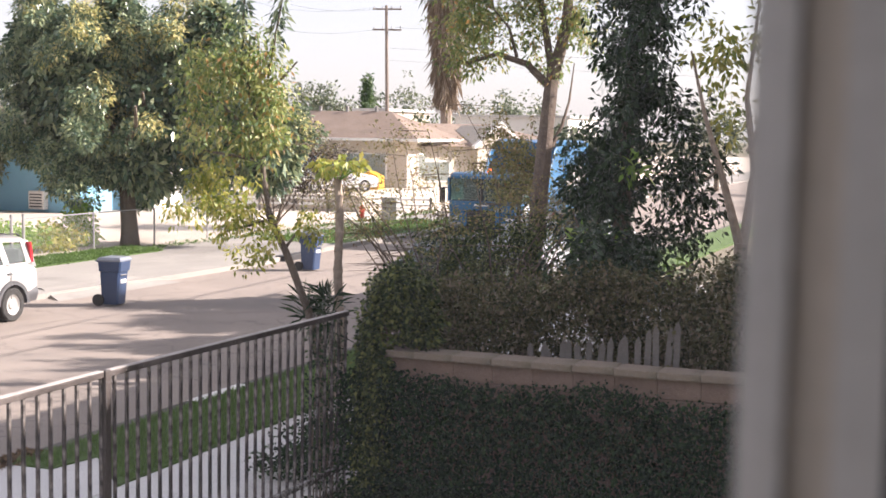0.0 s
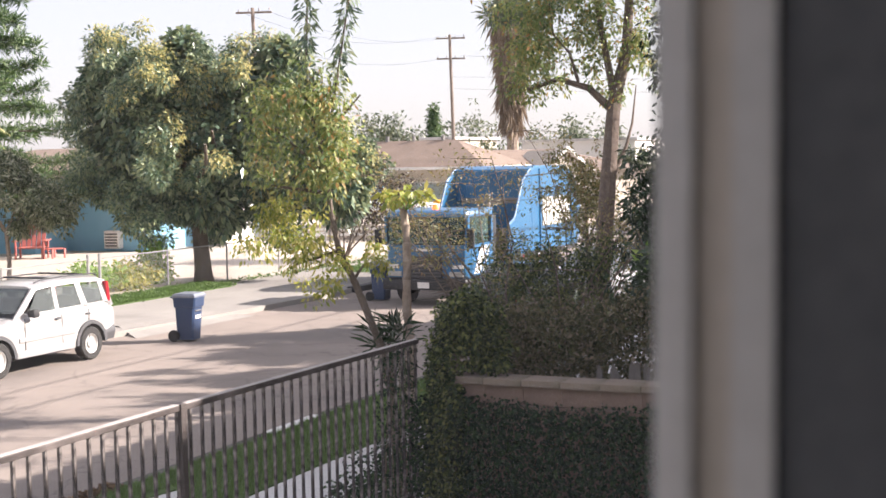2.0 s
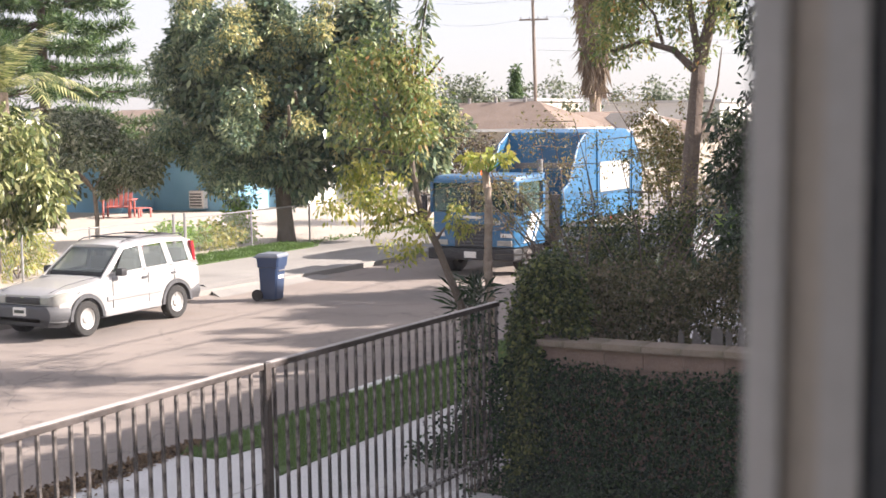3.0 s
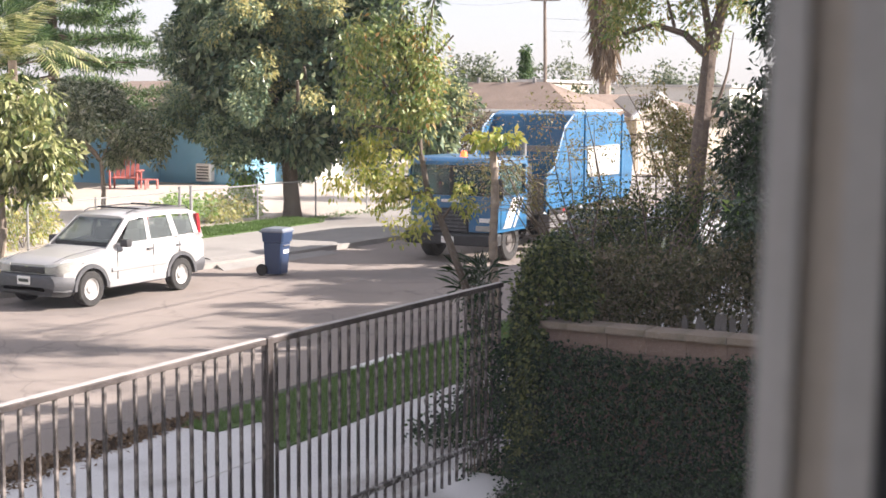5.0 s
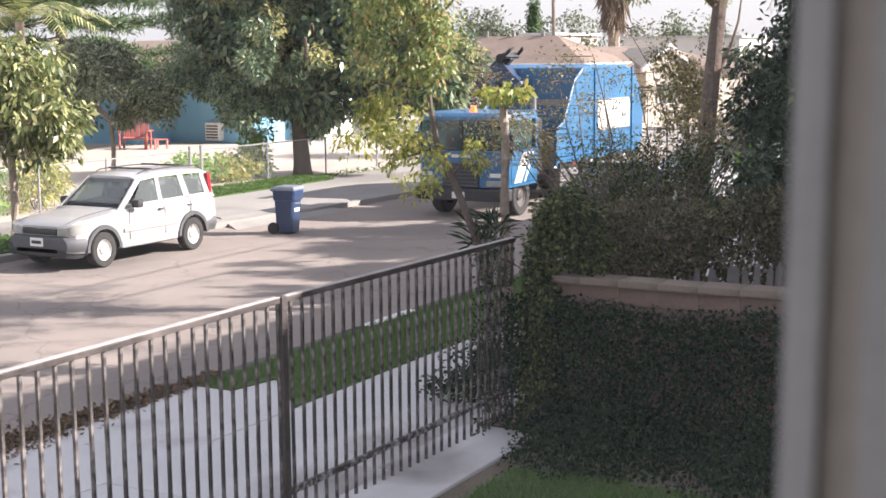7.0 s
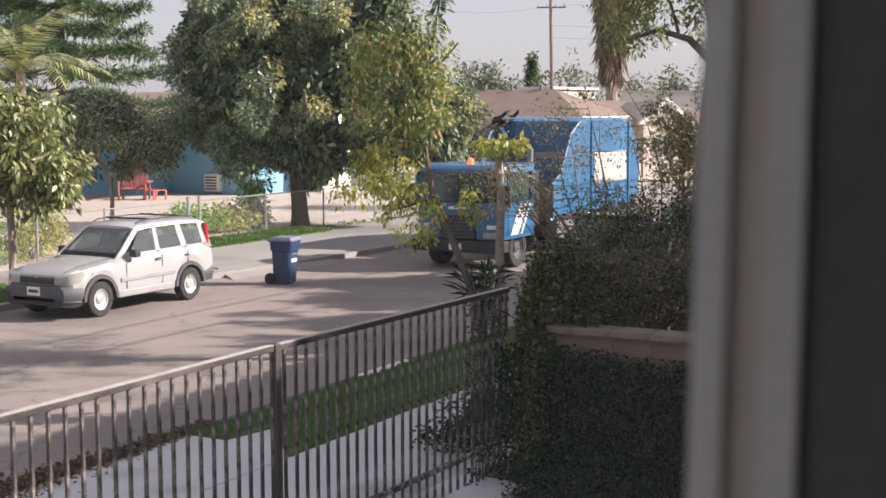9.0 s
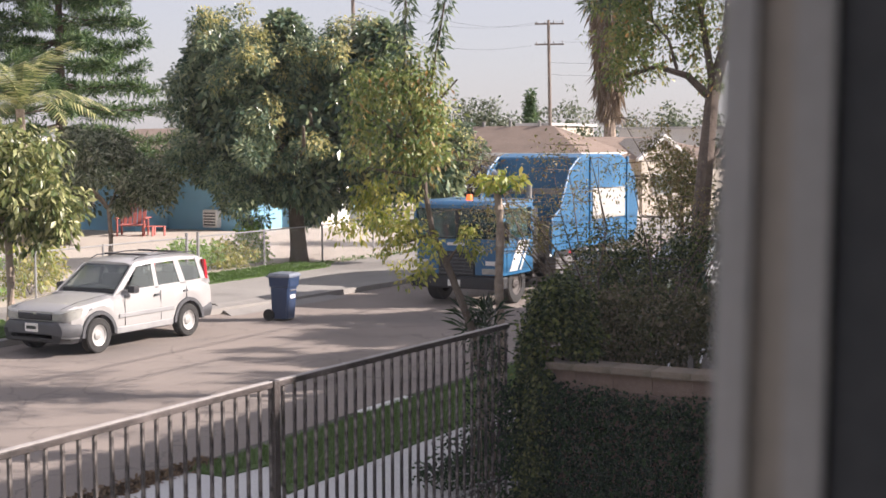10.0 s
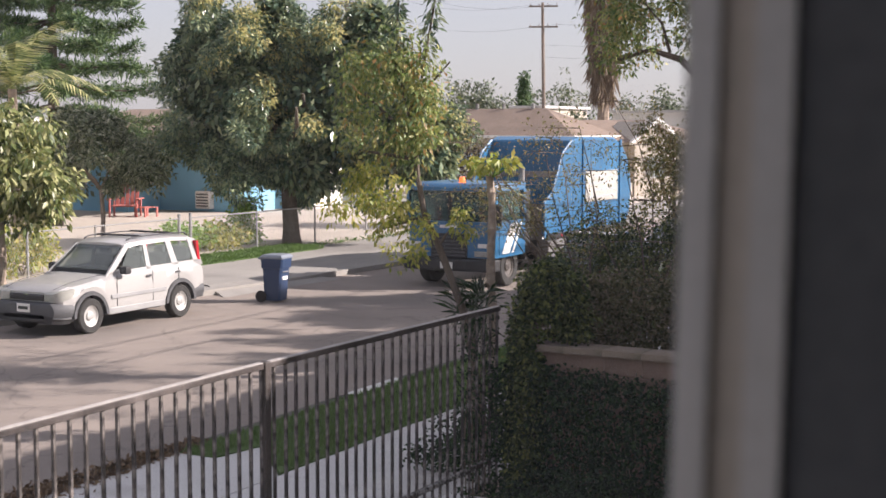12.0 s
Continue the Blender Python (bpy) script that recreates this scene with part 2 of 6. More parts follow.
DARKRIM = mat("dark_wheel_steel", (0.07, 0.062, 0.058), (0.14, 0.125, 0.115), 0.7, metal=0.2, scale=6, fine=40)
CABGLASS = glass_mat("truck_glass", (0.16, 0.32, 0.32))
STEEL = mat("dull_steel", (0.3, 0.29, 0.28), (0.2, 0.19, 0.185), 0.5, metal=0.6, scale=4, fine=30)
GALV = mat("galvanised", (0.42, 0.42, 0.41), (0.32, 0.31, 0.3), 0.5, metal=0.5, scale=5, fine=30)
ROOF = mat("brown_shingles", (0.185, 0.138, 0.108), (0.25, 0.19, 0.15), 0.9, scale=1.2, fine=14, bump=0.6, spots=(0.15, 0.115, 0.095))
CREAM = mat("cream_stucco", (0.48, 0.43, 0.355), (0.55, 0.49, 0.41), 0.9, scale=1.0, fine=40, bump=0.3)
SIGN = mat("faded_sign", (0.42, 0.4, 0.36), (0.52, 0.5, 0.44), 0.7, scale=2.0, fine=30, bump=0.05, spots=(0.34, 0.32, 0.29))
SKYBLUE = mat("blue_stucco", (0.2, 0.42, 0.58), (0.25, 0.48, 0.63), 0.9, scale=0.8, fine=40, bump=0.3)
REDWOOD = mat("red_paint", (0.5, 0.17, 0.145), (0.42, 0.12, 0.1), 0.6, scale=4, fine=40, bump=0.1)
POLEWOOD = mat("pole_wood", (0.2, 0.16, 0.13), (0.28, 0.23, 0.19), 0.9, scale=3, fine=20, bump=0.5)
GREYWOOD = mat("weathered_wood", (0.14, 0.125, 0.11), (0.2, 0.185, 0.165), 0.9, scale=3, fine=20, bump=0.6)
VINYL = mat("white_vinyl", (0.52, 0.5, 0.475), (0.44, 0.425, 0.4), 0.5, scale=6, fine=80, bump=0.05)
TAN = mat("dusty_channel", (0.42, 0.37, 0.31), (0.5, 0.44, 0.375), 0.8, scale=6, fine=60)
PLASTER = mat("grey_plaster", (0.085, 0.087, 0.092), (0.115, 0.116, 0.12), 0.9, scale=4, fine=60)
HYDRANT = mat("hydrant_red", (0.5, 0.06, 0.03), (0.4, 0.05, 0.03), 0.5, scale=6, fine=60)
YELLOWP = mat("yellow_plastic", (0.75, 0.38, 0.03), (0.65, 0.33, 0.03), 0.5, scale=3, fine=40)
WHITECAR = mat("white_car_paint", (0.75, 0.75, 0.74), (0.7, 0.7, 0.7), 0.25, scale=2, fine=60, bump=0.0, coat=0.5)
DARKCAR = mat("dark_car_paint", (0.05, 0.055, 0.06), (0.06, 0.065, 0.07), 0.25, scale=2, fine=60, bump=0.0, coat=0.5)
GREYCAR = mat("grey_car_paint", (0.4, 0.42, 0.44), (0.45, 0.46, 0.48), 0.3, scale=2, fine=60, bump=0.0, coat=0.5)


# ---- shape helpers ----
def box(bm, x0, x1, y0, y1, z0, z1, bev=0.0):
    r = bmesh.ops.create_cube(bm, size=1.0, matrix=Matrix.Translation(((x0 + x1) / 2, (y0 + y1) / 2, (z0 + z1) / 2)) @ Matrix.Diagonal((x1 - x0, y1 - y0, z1 - z0, 1)))
    if bev:
        es = list({e for v in r["verts"] for e in v.link_edges})
        bmesh.ops.bevel(bm, geom=es, offset=bev, segments=2, affect="EDGES", profile=0.6)
    return bm


def rod(bm, p, q, r0, r1=None, seg=8):
    """A tapered rod from p to q."""
    p, q = Vector(p), Vector(q)
    r1 = r0 if r1 is None else r1
    turn = (q - p).to_track_quat("Z", "Y").to_matrix().to_4x4()
    bmesh.ops.create_cone(bm, cap_ends=True, segments=seg, radius1=r0, radius2=max(r1, 0.001), depth=(q - p).length, matrix=Matrix.Translation((p + q) / 2) @ turn)
    return bm


def tube(bm, pts, radii, seg=8, wob=0.0):
    """A bent tapering tube through the points."""
    rings = []
    n = len(pts)
    for k, (p, r) in enumerate(zip(pts, radii)):
        p = Vector(p)
        d = (Vector(pts[min(k + 1, n - 1)]) - Vector(pts[max(k - 1, 0)])).normalized()
        m = d.to_track_quat("Z", "Y").to_matrix()
        rings.append([bm.verts.new(p + m @ Vector((math.cos(a) * r, math.sin(a) * r, 0)) * (1 + wob * random.uniform(-1, 1))) for a in [2 * math.pi * j / seg for j in range(seg)]])
    for a, b in zip(rings, rings[1:]):
        for j in range(seg):
            bm.faces.new((a[j], a[(j + 1) % seg], b[(j + 1) % seg], b[j]))
    bm.faces.new(rings[0][::-1])
    bm.faces.new(rings[-1])
    return bm


def extrude(bm, poly, axis, lo, hi, bev=0.0):
    """A polygon of two coordinates drawn out along the third axis (0, 1 or 2) from lo to hi."""
    def at(p, v):
        c = list(p)
        c.insert(axis, v)
        return c
    a = [bm.verts.new(at(p, lo)) for p in poly]
    b = [bm.verts.new(at(p, hi)) for p in poly]
    fs = [bm.faces.new(a), bm.faces.new(b[::-1])]
    for k in range(len(poly)):
        fs.append(bm.faces.new((a[k], b[k], b[(k + 1) % len(poly)], a[(k + 1) % len(poly)])))
    bmesh.ops.recalc_face_normals(bm, faces=fs)
    if bev:
        es = list({e for f in fs for e in f.edges})
        bmesh.ops.bevel(bm, geom=es, offset=bev, segments=2, affect="EDGES", profile=0.6)
    return bm


def loft(bm, rings, closed=True, caps=True):
    """A skin over rings of equal count."""
    vs = [[bm.verts.new(p) for p in ring] for ring in rings]
    n = len(vs[0])
    for a, b in zip(vs, vs[1:]):
        for j in range(n if closed else n - 1):
            bm.faces.new((a[j], a[(j + 1) % n], b[(j + 1) % n], b[j]))
    if caps:
        bm.faces.new(vs[0][::-1])
        bm.faces.new(vs[-1])
    bmesh.ops.recalc_face_normals(bm, faces=bm.faces[:])
    return bm


def mesh_of(bm, material, smooth=False):
    me = bpy.data.meshes.new("mesh")
    bm.to_mesh(me)
    bm.free()
    me.materials.append(material)
    if smooth:
        me.shade_smooth()
        me.set_sharp_from_angle(angle=radians(35))
    return me


def part(name, bm, material, parent=None, label="", smooth=False):
    ob = new(name, mesh_of(bm, material, smooth))
    ob.parent = parent
    if label:
        ob["label"] = label
    return ob


def piece(name, me, parent, loc=(0, 0, 0), rot=(0, 0, 0)):
    ob = new(name, me)
    ob.parent = parent
    ob.location, ob.rotation_euler = loc, rot
    return ob


def thing(name, m, label, category, group="", kind=""):
    ob = new(name)
    ob.matrix_basis = m
    return tagged(ob, label, category, group, kind)


def structure(name, bm, material, label, smooth=False):
    return tagged(part(name, bm, material, None, "", smooth), label, "", "", "structure")


def soup(name, verts, faces, material, parent=None):
    me = bpy.data.meshes.new("mesh")
    me.from_pydata(verts, [], faces)
    me.materials.append(material)
    ob = new(name, me)
    ob.parent = parent
    return ob


def unit(v):
    return v / np.maximum(np.linalg.norm(v, axis=-1, keepdims=True), 1e-9)


def leaf_arrays(rng, centers, per, spread, size, slim=0.35, droop=0.4, flat=1.0):
    """Leaves that stand out from many clump centres: vertices and quads."""
    c = np.repeat(np.asarray(centers, float), per, axis=0)
    n = len(c)
    out = unit(rng.normal(size=(n, 3)) * (1, 1, flat))
    base = c + out * spread * rng.uniform(0.15, 1.0, (n, 1)) ** 0.7
    way = unit(out + rng.normal(size=(n, 3)) * 0.5 + np.array([0, 0, -droop]))
    face = unit(unit(c - c.mean(0)) + np.array([0, 0, 0.5]) + rng.normal(size=(n, 3)) * 0.8)
    side = unit(np.cross(way, face)) * slim * 0.5
    ln = size * rng.uniform(0.6, 1.25, (n, 1))
    bend = np.array([0, 0, -0.12]) * ln
    v = np.stack([base, base + (way * 0.5 + side) * ln, base + way * ln + bend, base + (way * 0.5 - side) * ln], 1).reshape(-1, 3)
    f = np.arange(4 * n).reshape(-1, 4)
    return v, f


def shell(rng, center, radii, n, rough=0.25, inner=0.55, low=-1.0):
    """Clump centres on and in an uneven ellipsoid."""
    d = unit(rng.normal(size=(n * 2, 3)))
    d = d[d[:, 2] > low][:n]
    lump = 1 + rough * np.sin(d @ np.array([3.1, 2.3, 1.7]) * 2.2 + 1.0) * np.cos(d @ np.array([-1.9, 3.3, 2.6]) * 1.7)
    r = lump[:, None] * rng.uniform(inner, 1.0, (len(d), 1))
    return np.asarray(center) + d * np.asarray(radii) * r


def crown(name, groups, parent, material, seed):
    """Leaves of one kind in one mesh. groups: (centres, per, spread, size, slim, droop)."""
    rng = np.random.default_rng(seed)
    vs, fs, k = [], [], 0
    for cs, per, spread, size, slim, droop in groups:
        v, f = leaf_arrays(rng, cs, per, spread, size, slim, droop)
        vs.append(v)
        fs.append(f + k)
        k += len(v)
    return soup(name, np.concatenate(vs).tolist(), np.concatenate(fs).tolist(), material, parent)


# ---- setting ----
def setting():
    bm = bmesh.new()
    box(bm, -400, 900, -400, 900, -1.0, -0.06)
    structure("ground", bm, SOIL, "dusty bare ground that reaches to the horizon")
    # far kerb line, bending at the driveway
    kerb = [(-80, 20.25), (20, 20.2), (29.5, 19.45), (35, 19.3), (41, 19.9), (46, 19.65), (220, 19.6)]
    bm = bmesh.new()
    loft(bm, [[(-80, 10.35, -0.2), (-80, 10.35, 0.0), (-80, 20.4, 0.0), (-80, 20.4, -0.2)], [(220, 10.35, -0.2), (220, 10.35, 0.0), (220, 20.4, 0.0), (220, 20.4, -0.2)]])
    structure("road", bm, ASPHALT, "worn sunlit asphalt street with patches")
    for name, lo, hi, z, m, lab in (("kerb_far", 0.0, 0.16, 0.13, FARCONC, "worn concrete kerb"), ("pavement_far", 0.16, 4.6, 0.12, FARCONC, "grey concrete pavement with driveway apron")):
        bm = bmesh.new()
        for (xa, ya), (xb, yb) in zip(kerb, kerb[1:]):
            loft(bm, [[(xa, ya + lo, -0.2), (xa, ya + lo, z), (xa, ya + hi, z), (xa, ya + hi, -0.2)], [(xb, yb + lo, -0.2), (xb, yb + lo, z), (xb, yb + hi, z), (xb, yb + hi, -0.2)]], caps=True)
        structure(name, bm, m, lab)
    bm = bmesh.new()
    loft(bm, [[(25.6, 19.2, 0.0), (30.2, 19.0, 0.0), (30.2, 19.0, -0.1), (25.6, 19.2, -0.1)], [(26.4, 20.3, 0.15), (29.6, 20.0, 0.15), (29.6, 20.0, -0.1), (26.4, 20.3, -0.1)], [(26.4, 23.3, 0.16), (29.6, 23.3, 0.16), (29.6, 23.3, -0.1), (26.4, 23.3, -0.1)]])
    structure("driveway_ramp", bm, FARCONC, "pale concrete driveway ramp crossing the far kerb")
    bm = bmesh.new()
    box(bm, 36.2, 38.0, 19.28, 19.6, 0.0, 0.17, 0.02)
    structure("kerb_inlet", bm, DARK, "dark storm drain opening in the far kerb")
    bm = bmesh.new()
    box(bm, -80, 260, 23.4, 120, -0.3, 0.115)
    structure("ground_yard", bm, PALE, "pale dusty yard and driveway beyond the street")
    bm = bmesh.new()
    box(bm, 41.5, 54, 20.2, 23.3, 0.0, 0.135, 0.01)
    structure("lawn_far", bm, TURF, "bright green lawn strip across the street")
    bm = bmesh.new()
    box(bm, 58, 130, 27.0, 80, -0.2, 0.85, 0.05)
    structure("ground_terrace", bm, PALE, "raised pale yard before the far houses")
    bm = bmesh.new()
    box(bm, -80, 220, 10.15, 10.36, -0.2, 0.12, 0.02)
    structure("kerb_near", bm, DIRTY_SHADED, "dirt-stained concrete kerb darkened for its shaded face")
    bm = bmesh.new()
    box(bm, 16.9, 18.3, 10.145, 10.363, -0.1, 0.123, 0.004)
    structure("kerb_paint", bm, WHITE, "short stretch of kerb painted white")
    bm = bmesh.new()
    extrude(bm, [(12.0, 20.6), (20.6, 20.5), (22.2, 21.0), (21.6, 22.4), (12.0, 22.4)], 2, 0.0, 0.15)
    structure("lawn_kerbside", bm, TURF, "bright green lawn patch behind the far kerb")
    bm = bmesh.new()
    extrude(bm, [(30.0, 23.5), (36.0, 23.5), (36.6, 24.9), (30.6, 24.9)], 2, 0.0, 0.15)
    structure("lawn_fence", bm, TURF, "green weeds along the foot of the wire fence")
    bm = bmesh.new()
    box(bm, -80, 220, -80, 10.15, -0.3, 0.08)
    structure("verge", bm, SOIL, "bare soil of the near verge and yard")
    bm = bmesh.new()
    extrude(bm, [(12.75, 8.55), (60, 8.35), (60, 10.14), (13.0, 10.14), (13.0, 9.62), (13.7, 9.5)], 2, 0.0, 0.135)
    structure("lawn_strip", bm, TURF, "mown green grass strip beside the kerb")
    side = tagged(new("pavement_near"), "pale concrete pavement slabs", "", "", "structure")
    bm = bmesh.new()
    box(bm, -0.745, 0.745, -1.04, 1.04, -0.06, 0.0, 0.012)
    slab = mesh_of(bm, CONCRETE)
    for k in range(22):
        piece("slab", slab, side, (3.0 + 1.5 * k, 7.5, 0.115 + 0.004 * (k % 3)))
    bm = bmesh.new()
    extrude(bm, [(3.0, 8.545), (12.7, 8.545), (13.66, 9.49), (12.98, 9.61), (12.98, 10.14), (3.0, 10.14)], 2, 0.0, 0.12)
    structure("driveway_apron", bm, CONCRETE, "bright concrete driveway apron")
    bm = bmesh.new()
    box(bm, 5.0, 11.9, 0.5, 5.5, 0.0, 0.10)
    structure("lawn_yard", bm, TURF, "shaded lawn of the yard inside the fence")
    bm = bmesh.new()
    box(bm, 4.0, 13.0, 5.75, 6.6, 0.0, 0.12, 0.02)
    structure("footing", bm, CONCRETE, "concrete footing strip below the fence")


def grass():
    rng = np.random.default_rng(5)
    n = 42000
    p = np.stack([rng.uniform(13.0, 27, n), rng.uniform(8.4, 10.12, n), np.full(n, 0.13)], 1)
    keep = (p[:, 1] > 8.56 - 0.0043 * (p[:, 0] - 12.7)) & ((p[:, 0] > 12.75 + 0.95 * (p[:, 1] - 8.55)) | (p[:, 1] > 9.65))
    p = p[keep]
    n = len(p)
    lean = rng.normal(size=(n, 3)) * (0.03, 0.03, 0) + np.stack([np.zeros(n), np.zeros(n), rng.uniform(0.04, 0.1, n)], 1)
    side = unit(rng.normal(size=(n, 3)) * (1, 1, 0)) * 0.006
    v = np.stack([p - side, p + side, p + lean], 1).reshape(-1, 3)
    tagged(soup("grass", v.tolist(), np.arange(3 * n).reshape(-1, 3).tolist(), GRASS), "short bright green grass of the verge", "grass", "", "stuff")
    n = 26000
    x = 4 + 9.6 * rng.uniform(0, 1, n)
    c = np.stack([x, 10.42 + rng.normal(size=n) * (0.12 + 0.025 * (13.6 - x)), np.full(n, 0.13)], 1)
    c[:, 2] = np.where(c[:, 1] > 10.36, 0.015, 0.13)
    v, f = leaf_arrays(rng, c, 1, 0.02, 0.085, 0.5, 0.0, 0.2)
    tagged(soup("leaf_litter", v.tolist(), f.tolist(), LITTER), "brown dead leaves lying along the gutter", "leaf litter", "", "stuff")
    n = 9000
    p = np.stack([rng.uniform(8.5, 11.9, n), rng.uniform(3.6, 5.5, n), np.full(n, 0.1)], 1)
    lean = rng.normal(size=(n, 3)) * (0.03, 0.03, 0) + np.stack([np.zeros(n), np.zeros(n), rng.uniform(0.04, 0.09, n)], 1)
    side = unit(rng.normal(size=(n, 3)) * (1, 1, 0)) * 0.006
    v = np.stack([p - side, p + side, p + lean], 1).reshape(-1, 3)
    tagged(soup("yard_grass", v.tolist(), np.arange(3 * n).reshape(-1, 3).tolist(), GRASS), "short shaded grass of the yard", "grass", "", "stuff")
    n = 5000
    a = np.stack([rng.uniform(14, 21.4, n), rng.uniform(20.6, 22.3, n), np.full(n, 0.15)], 1)
    b = np.stack([rng.uniform(30.2, 36.2, n), rng.uniform(23.5, 24.9, n), np.full(n, 0.15)], 1)
    v, f = leaf_arrays(rng, np.concatenate([a, b]), 2, 0.06, 0.12, 0.25, -1.2, 0.4)
    tagged(soup("kerbside_grass", v.tolist(), f.tolist(), GRASS), "bright tufted grass behind the far kerb", "grass", "", "stuff")
    n = 9000
    c = np.stack([rng.uniform(30, 60, n), rng.uniform(20.2, 24.5, n), np.full(n, 0.13)], 1)
    c = c[((c[:, 0] > 41.5) & (c[:, 1] < 23.3) & (c[:, 0] < 54)) | (c[:, 1] > 24.0)]
    v, f = leaf_arrays(rng, c, 2, 0.1, 0.14, 0.25, -1.2, 0.4)
    tagged(soup("far_grass", v.tolist(), f.tolist(), GRASS), "bright green lawn across the street", "grass", "", "stuff")


# ---- near boundary ----
def iron_fence(name, x0, y0, x1, y1, bars, low, label):
    m = Matrix.Translation((x0, y0, 0)) @ Matrix.Rotation(math.atan2(y1 - y0, x1 - x0), 4, "Z")
    t = thing(name, m, label, "fence", "driveway fence panels")
    length = math.hypot(x1 - x0, y1 - y0)
    bm = bmesh.new()
    box(bm, 0.03, length, -0.03, 0.03, 1.995, 2.04, 0.006)
    rail = part("top_rail", bm, IRON, t)
    # Paler top strip: chalky paint with the rail's sunlight put into its colour.
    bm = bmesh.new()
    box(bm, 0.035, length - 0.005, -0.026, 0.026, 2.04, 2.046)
    part("rail_face", bm, RAILTOP, rail, "chalky upper face coloured paler as if sunlit")
    bm = bmesh.new()
    box(bm, 0.03, length, -0.022, 0.022, low - 0.025, low + 0.025, 0.005)
    part("bottom_rail", bm, FLAKED, t, "flaking dark paint with pale patches")
    bm = bmesh.new()
    box(bm, -0.0115, 0.0115, -0.0115, 0.0115, 0.16, 2.0)
    bar = mesh_of(bm, WORN_LIT)
    for k in range(bars):
        piece("bar", bar, t, (0.03 + length * (k + 0.6) / bars + random.uniform(-0.004, 0.004), 0, 0), (0, random.uniform(-0.004, 0.004), random.uniform(0, 0.1)))
    bm = bmesh.new()
    box(bm, -0.035, 0.035, -0.035, 0.035, 0.1, 2.05, 0.008)
    part("post", bm, IRON, t)
    return t


def boundary():
    iron_fence("iron_fence", 3.9, 6.34, 9.43, 6.34, 37, 0.3, "dark rusty iron bar fence along the pavement")
    iron_fence("iron_gate", 9.43, 6.33, 13.36, 6.22, 27, 0.45, "dark iron bar gate closed beside the ivy wall")
    w = tagged(new("wall_side"), "pinkish concrete block garden wall with cap", "", "", "structure")
    bm = bmesh.new()
    box(bm, 13.18, 13.33, -8, 5.75, 0.0, 1.56)
    part("core", bm, BLOCK, w)
    bm = bmesh.new()
    box(bm, 13.13, 13.36, -0.198, 0.198, -0.09, 0.09, 0.008)
    bmesh.ops.translate(bm, verts=bm.verts, vec=(-13.2, 0, 0))
    blk = mesh_of(bm, BLOCK)
    bm = bmesh.new()
    box(bm, -0.13, 0.2, -0.198, 0.198, 0.0, 0.07, 0.012)
    cap = mesh_of(bm, CAP)
    y, k = 5.56, 0
    while y > -6:
        for row in range(3):
            piece("block", blk, w, (13.2 + random.uniform(-0.004, 0.004), y - 0.2 * (row % 2), 1.56 - 0.19 * row))
        piece("cap", cap, w, (13.2 + random.uniform(-0.006, 0.006), y, 1.655 + random.uniform(-0.004, 0.004)), (0, random.uniform(-0.01, 0.01), random.uniform(-0.01, 0.01)))
        y -= 0.4
    # ivy over the wall
    rng = np.random.default_rng(11)
    t = thing("ivy", pose(13.0, 3, 0), "dense dark green ivy covering the wall face", "ivy", "", "stuff")
    n = 16000
    c = np.stack([rng.normal(0.02, 0.04, n), rng.uniform(-9, 3.1, n), rng.uniform(0.05, 1.55, n) ** 1.0], 1)
    c[:, 2] += 0.06 * np.sin(c[:, 1] * 5)
    c = c[c[:, 2] < 1.5 + 0.05 * np.sin(c[:, 1] * 3.1)]
    base = np.stack([rng.uniform(-1.35, 0.1, 7000), rng.uniform(-5, 2.75, 7000), rng.uniform(0.08, 0.55, 7000)], 1)
    base = base[base[:, 2] < 0.55 + 0.32 * base[:, 0] + 0.06 * np.sin(base[:, 1] * 4)]
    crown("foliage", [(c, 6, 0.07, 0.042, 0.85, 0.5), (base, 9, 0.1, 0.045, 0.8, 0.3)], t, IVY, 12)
    t = thing("ivy_pillar", pose(13.02, 5.68, 0), "bushy ivy heaped over the fence end and wall corner", "ivy")
    c = np.concatenate([shell(rng, (0.08, 0.1, 0.95), (0.17, 0.16, 1.35), 460, 0.2, 0.6), shell(rng, (0.25, -0.1, 2.26), (0.36, 0.29, 0.28), 260, 0.25, 0.5), shell(rng, (0.3, -0.3, 1.95), (0.2, 0.2, 0.25), 60, 0.25, 0.5)])
    crown("foliage", [(c, 40, 0.11, 0.048, 0.8, 0.4)], t, PILLAR, 13)
    bm = bmesh.new()
    rod(bm, (0.05, 0, 0), (0.1, 0, 2.2), 0.05, 0.03, 8)
    part("stem", bm, BARK, t)
    # dark creeper climbing the gate's end
    t = thing("gate_creeper", pose(13.0, 6.25, 0), "thin dark creeper climbing the bars at the gate end", "creeper")
    n = 380
    x = 0.36 - 0.75 * rng.uniform(0, 1, n) ** 1.6
    c = np.stack([x, 0.03 + rng.normal(size=n) * 0.03, rng.uniform(0.1, 2.02, n)], 1)
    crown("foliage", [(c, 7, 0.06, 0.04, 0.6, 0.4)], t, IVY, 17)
    for k in range(5):
        x = 0.3 - 0.13 * k
        bm = bmesh.new()
        tube(bm, [(x, 0.03, 0.1), (x + 0.06 * math.sin(k), 0.04, 0.7), (x - 0.05 * math.cos(k * 2), 0.03, 1.3), (x + 0.05, 0.03, 1.95)], [0.012, 0.01, 0.008, 0.004], 5)
        part("stem", bm, BARK, t)
    t = thing("ground_creeper", pose(13.9, 7.15, 0.11), "low dark creeper spreading over the pavement outside the gate", "creeper")
    n = 190
    u = rng.uniform(-0.3, 1.6, n)
    c = np.stack([u, rng.normal(0, 0.22, n), rng.uniform(0, 1, n) * (0.12 + 0.14 * (u + 1.1))], 1)
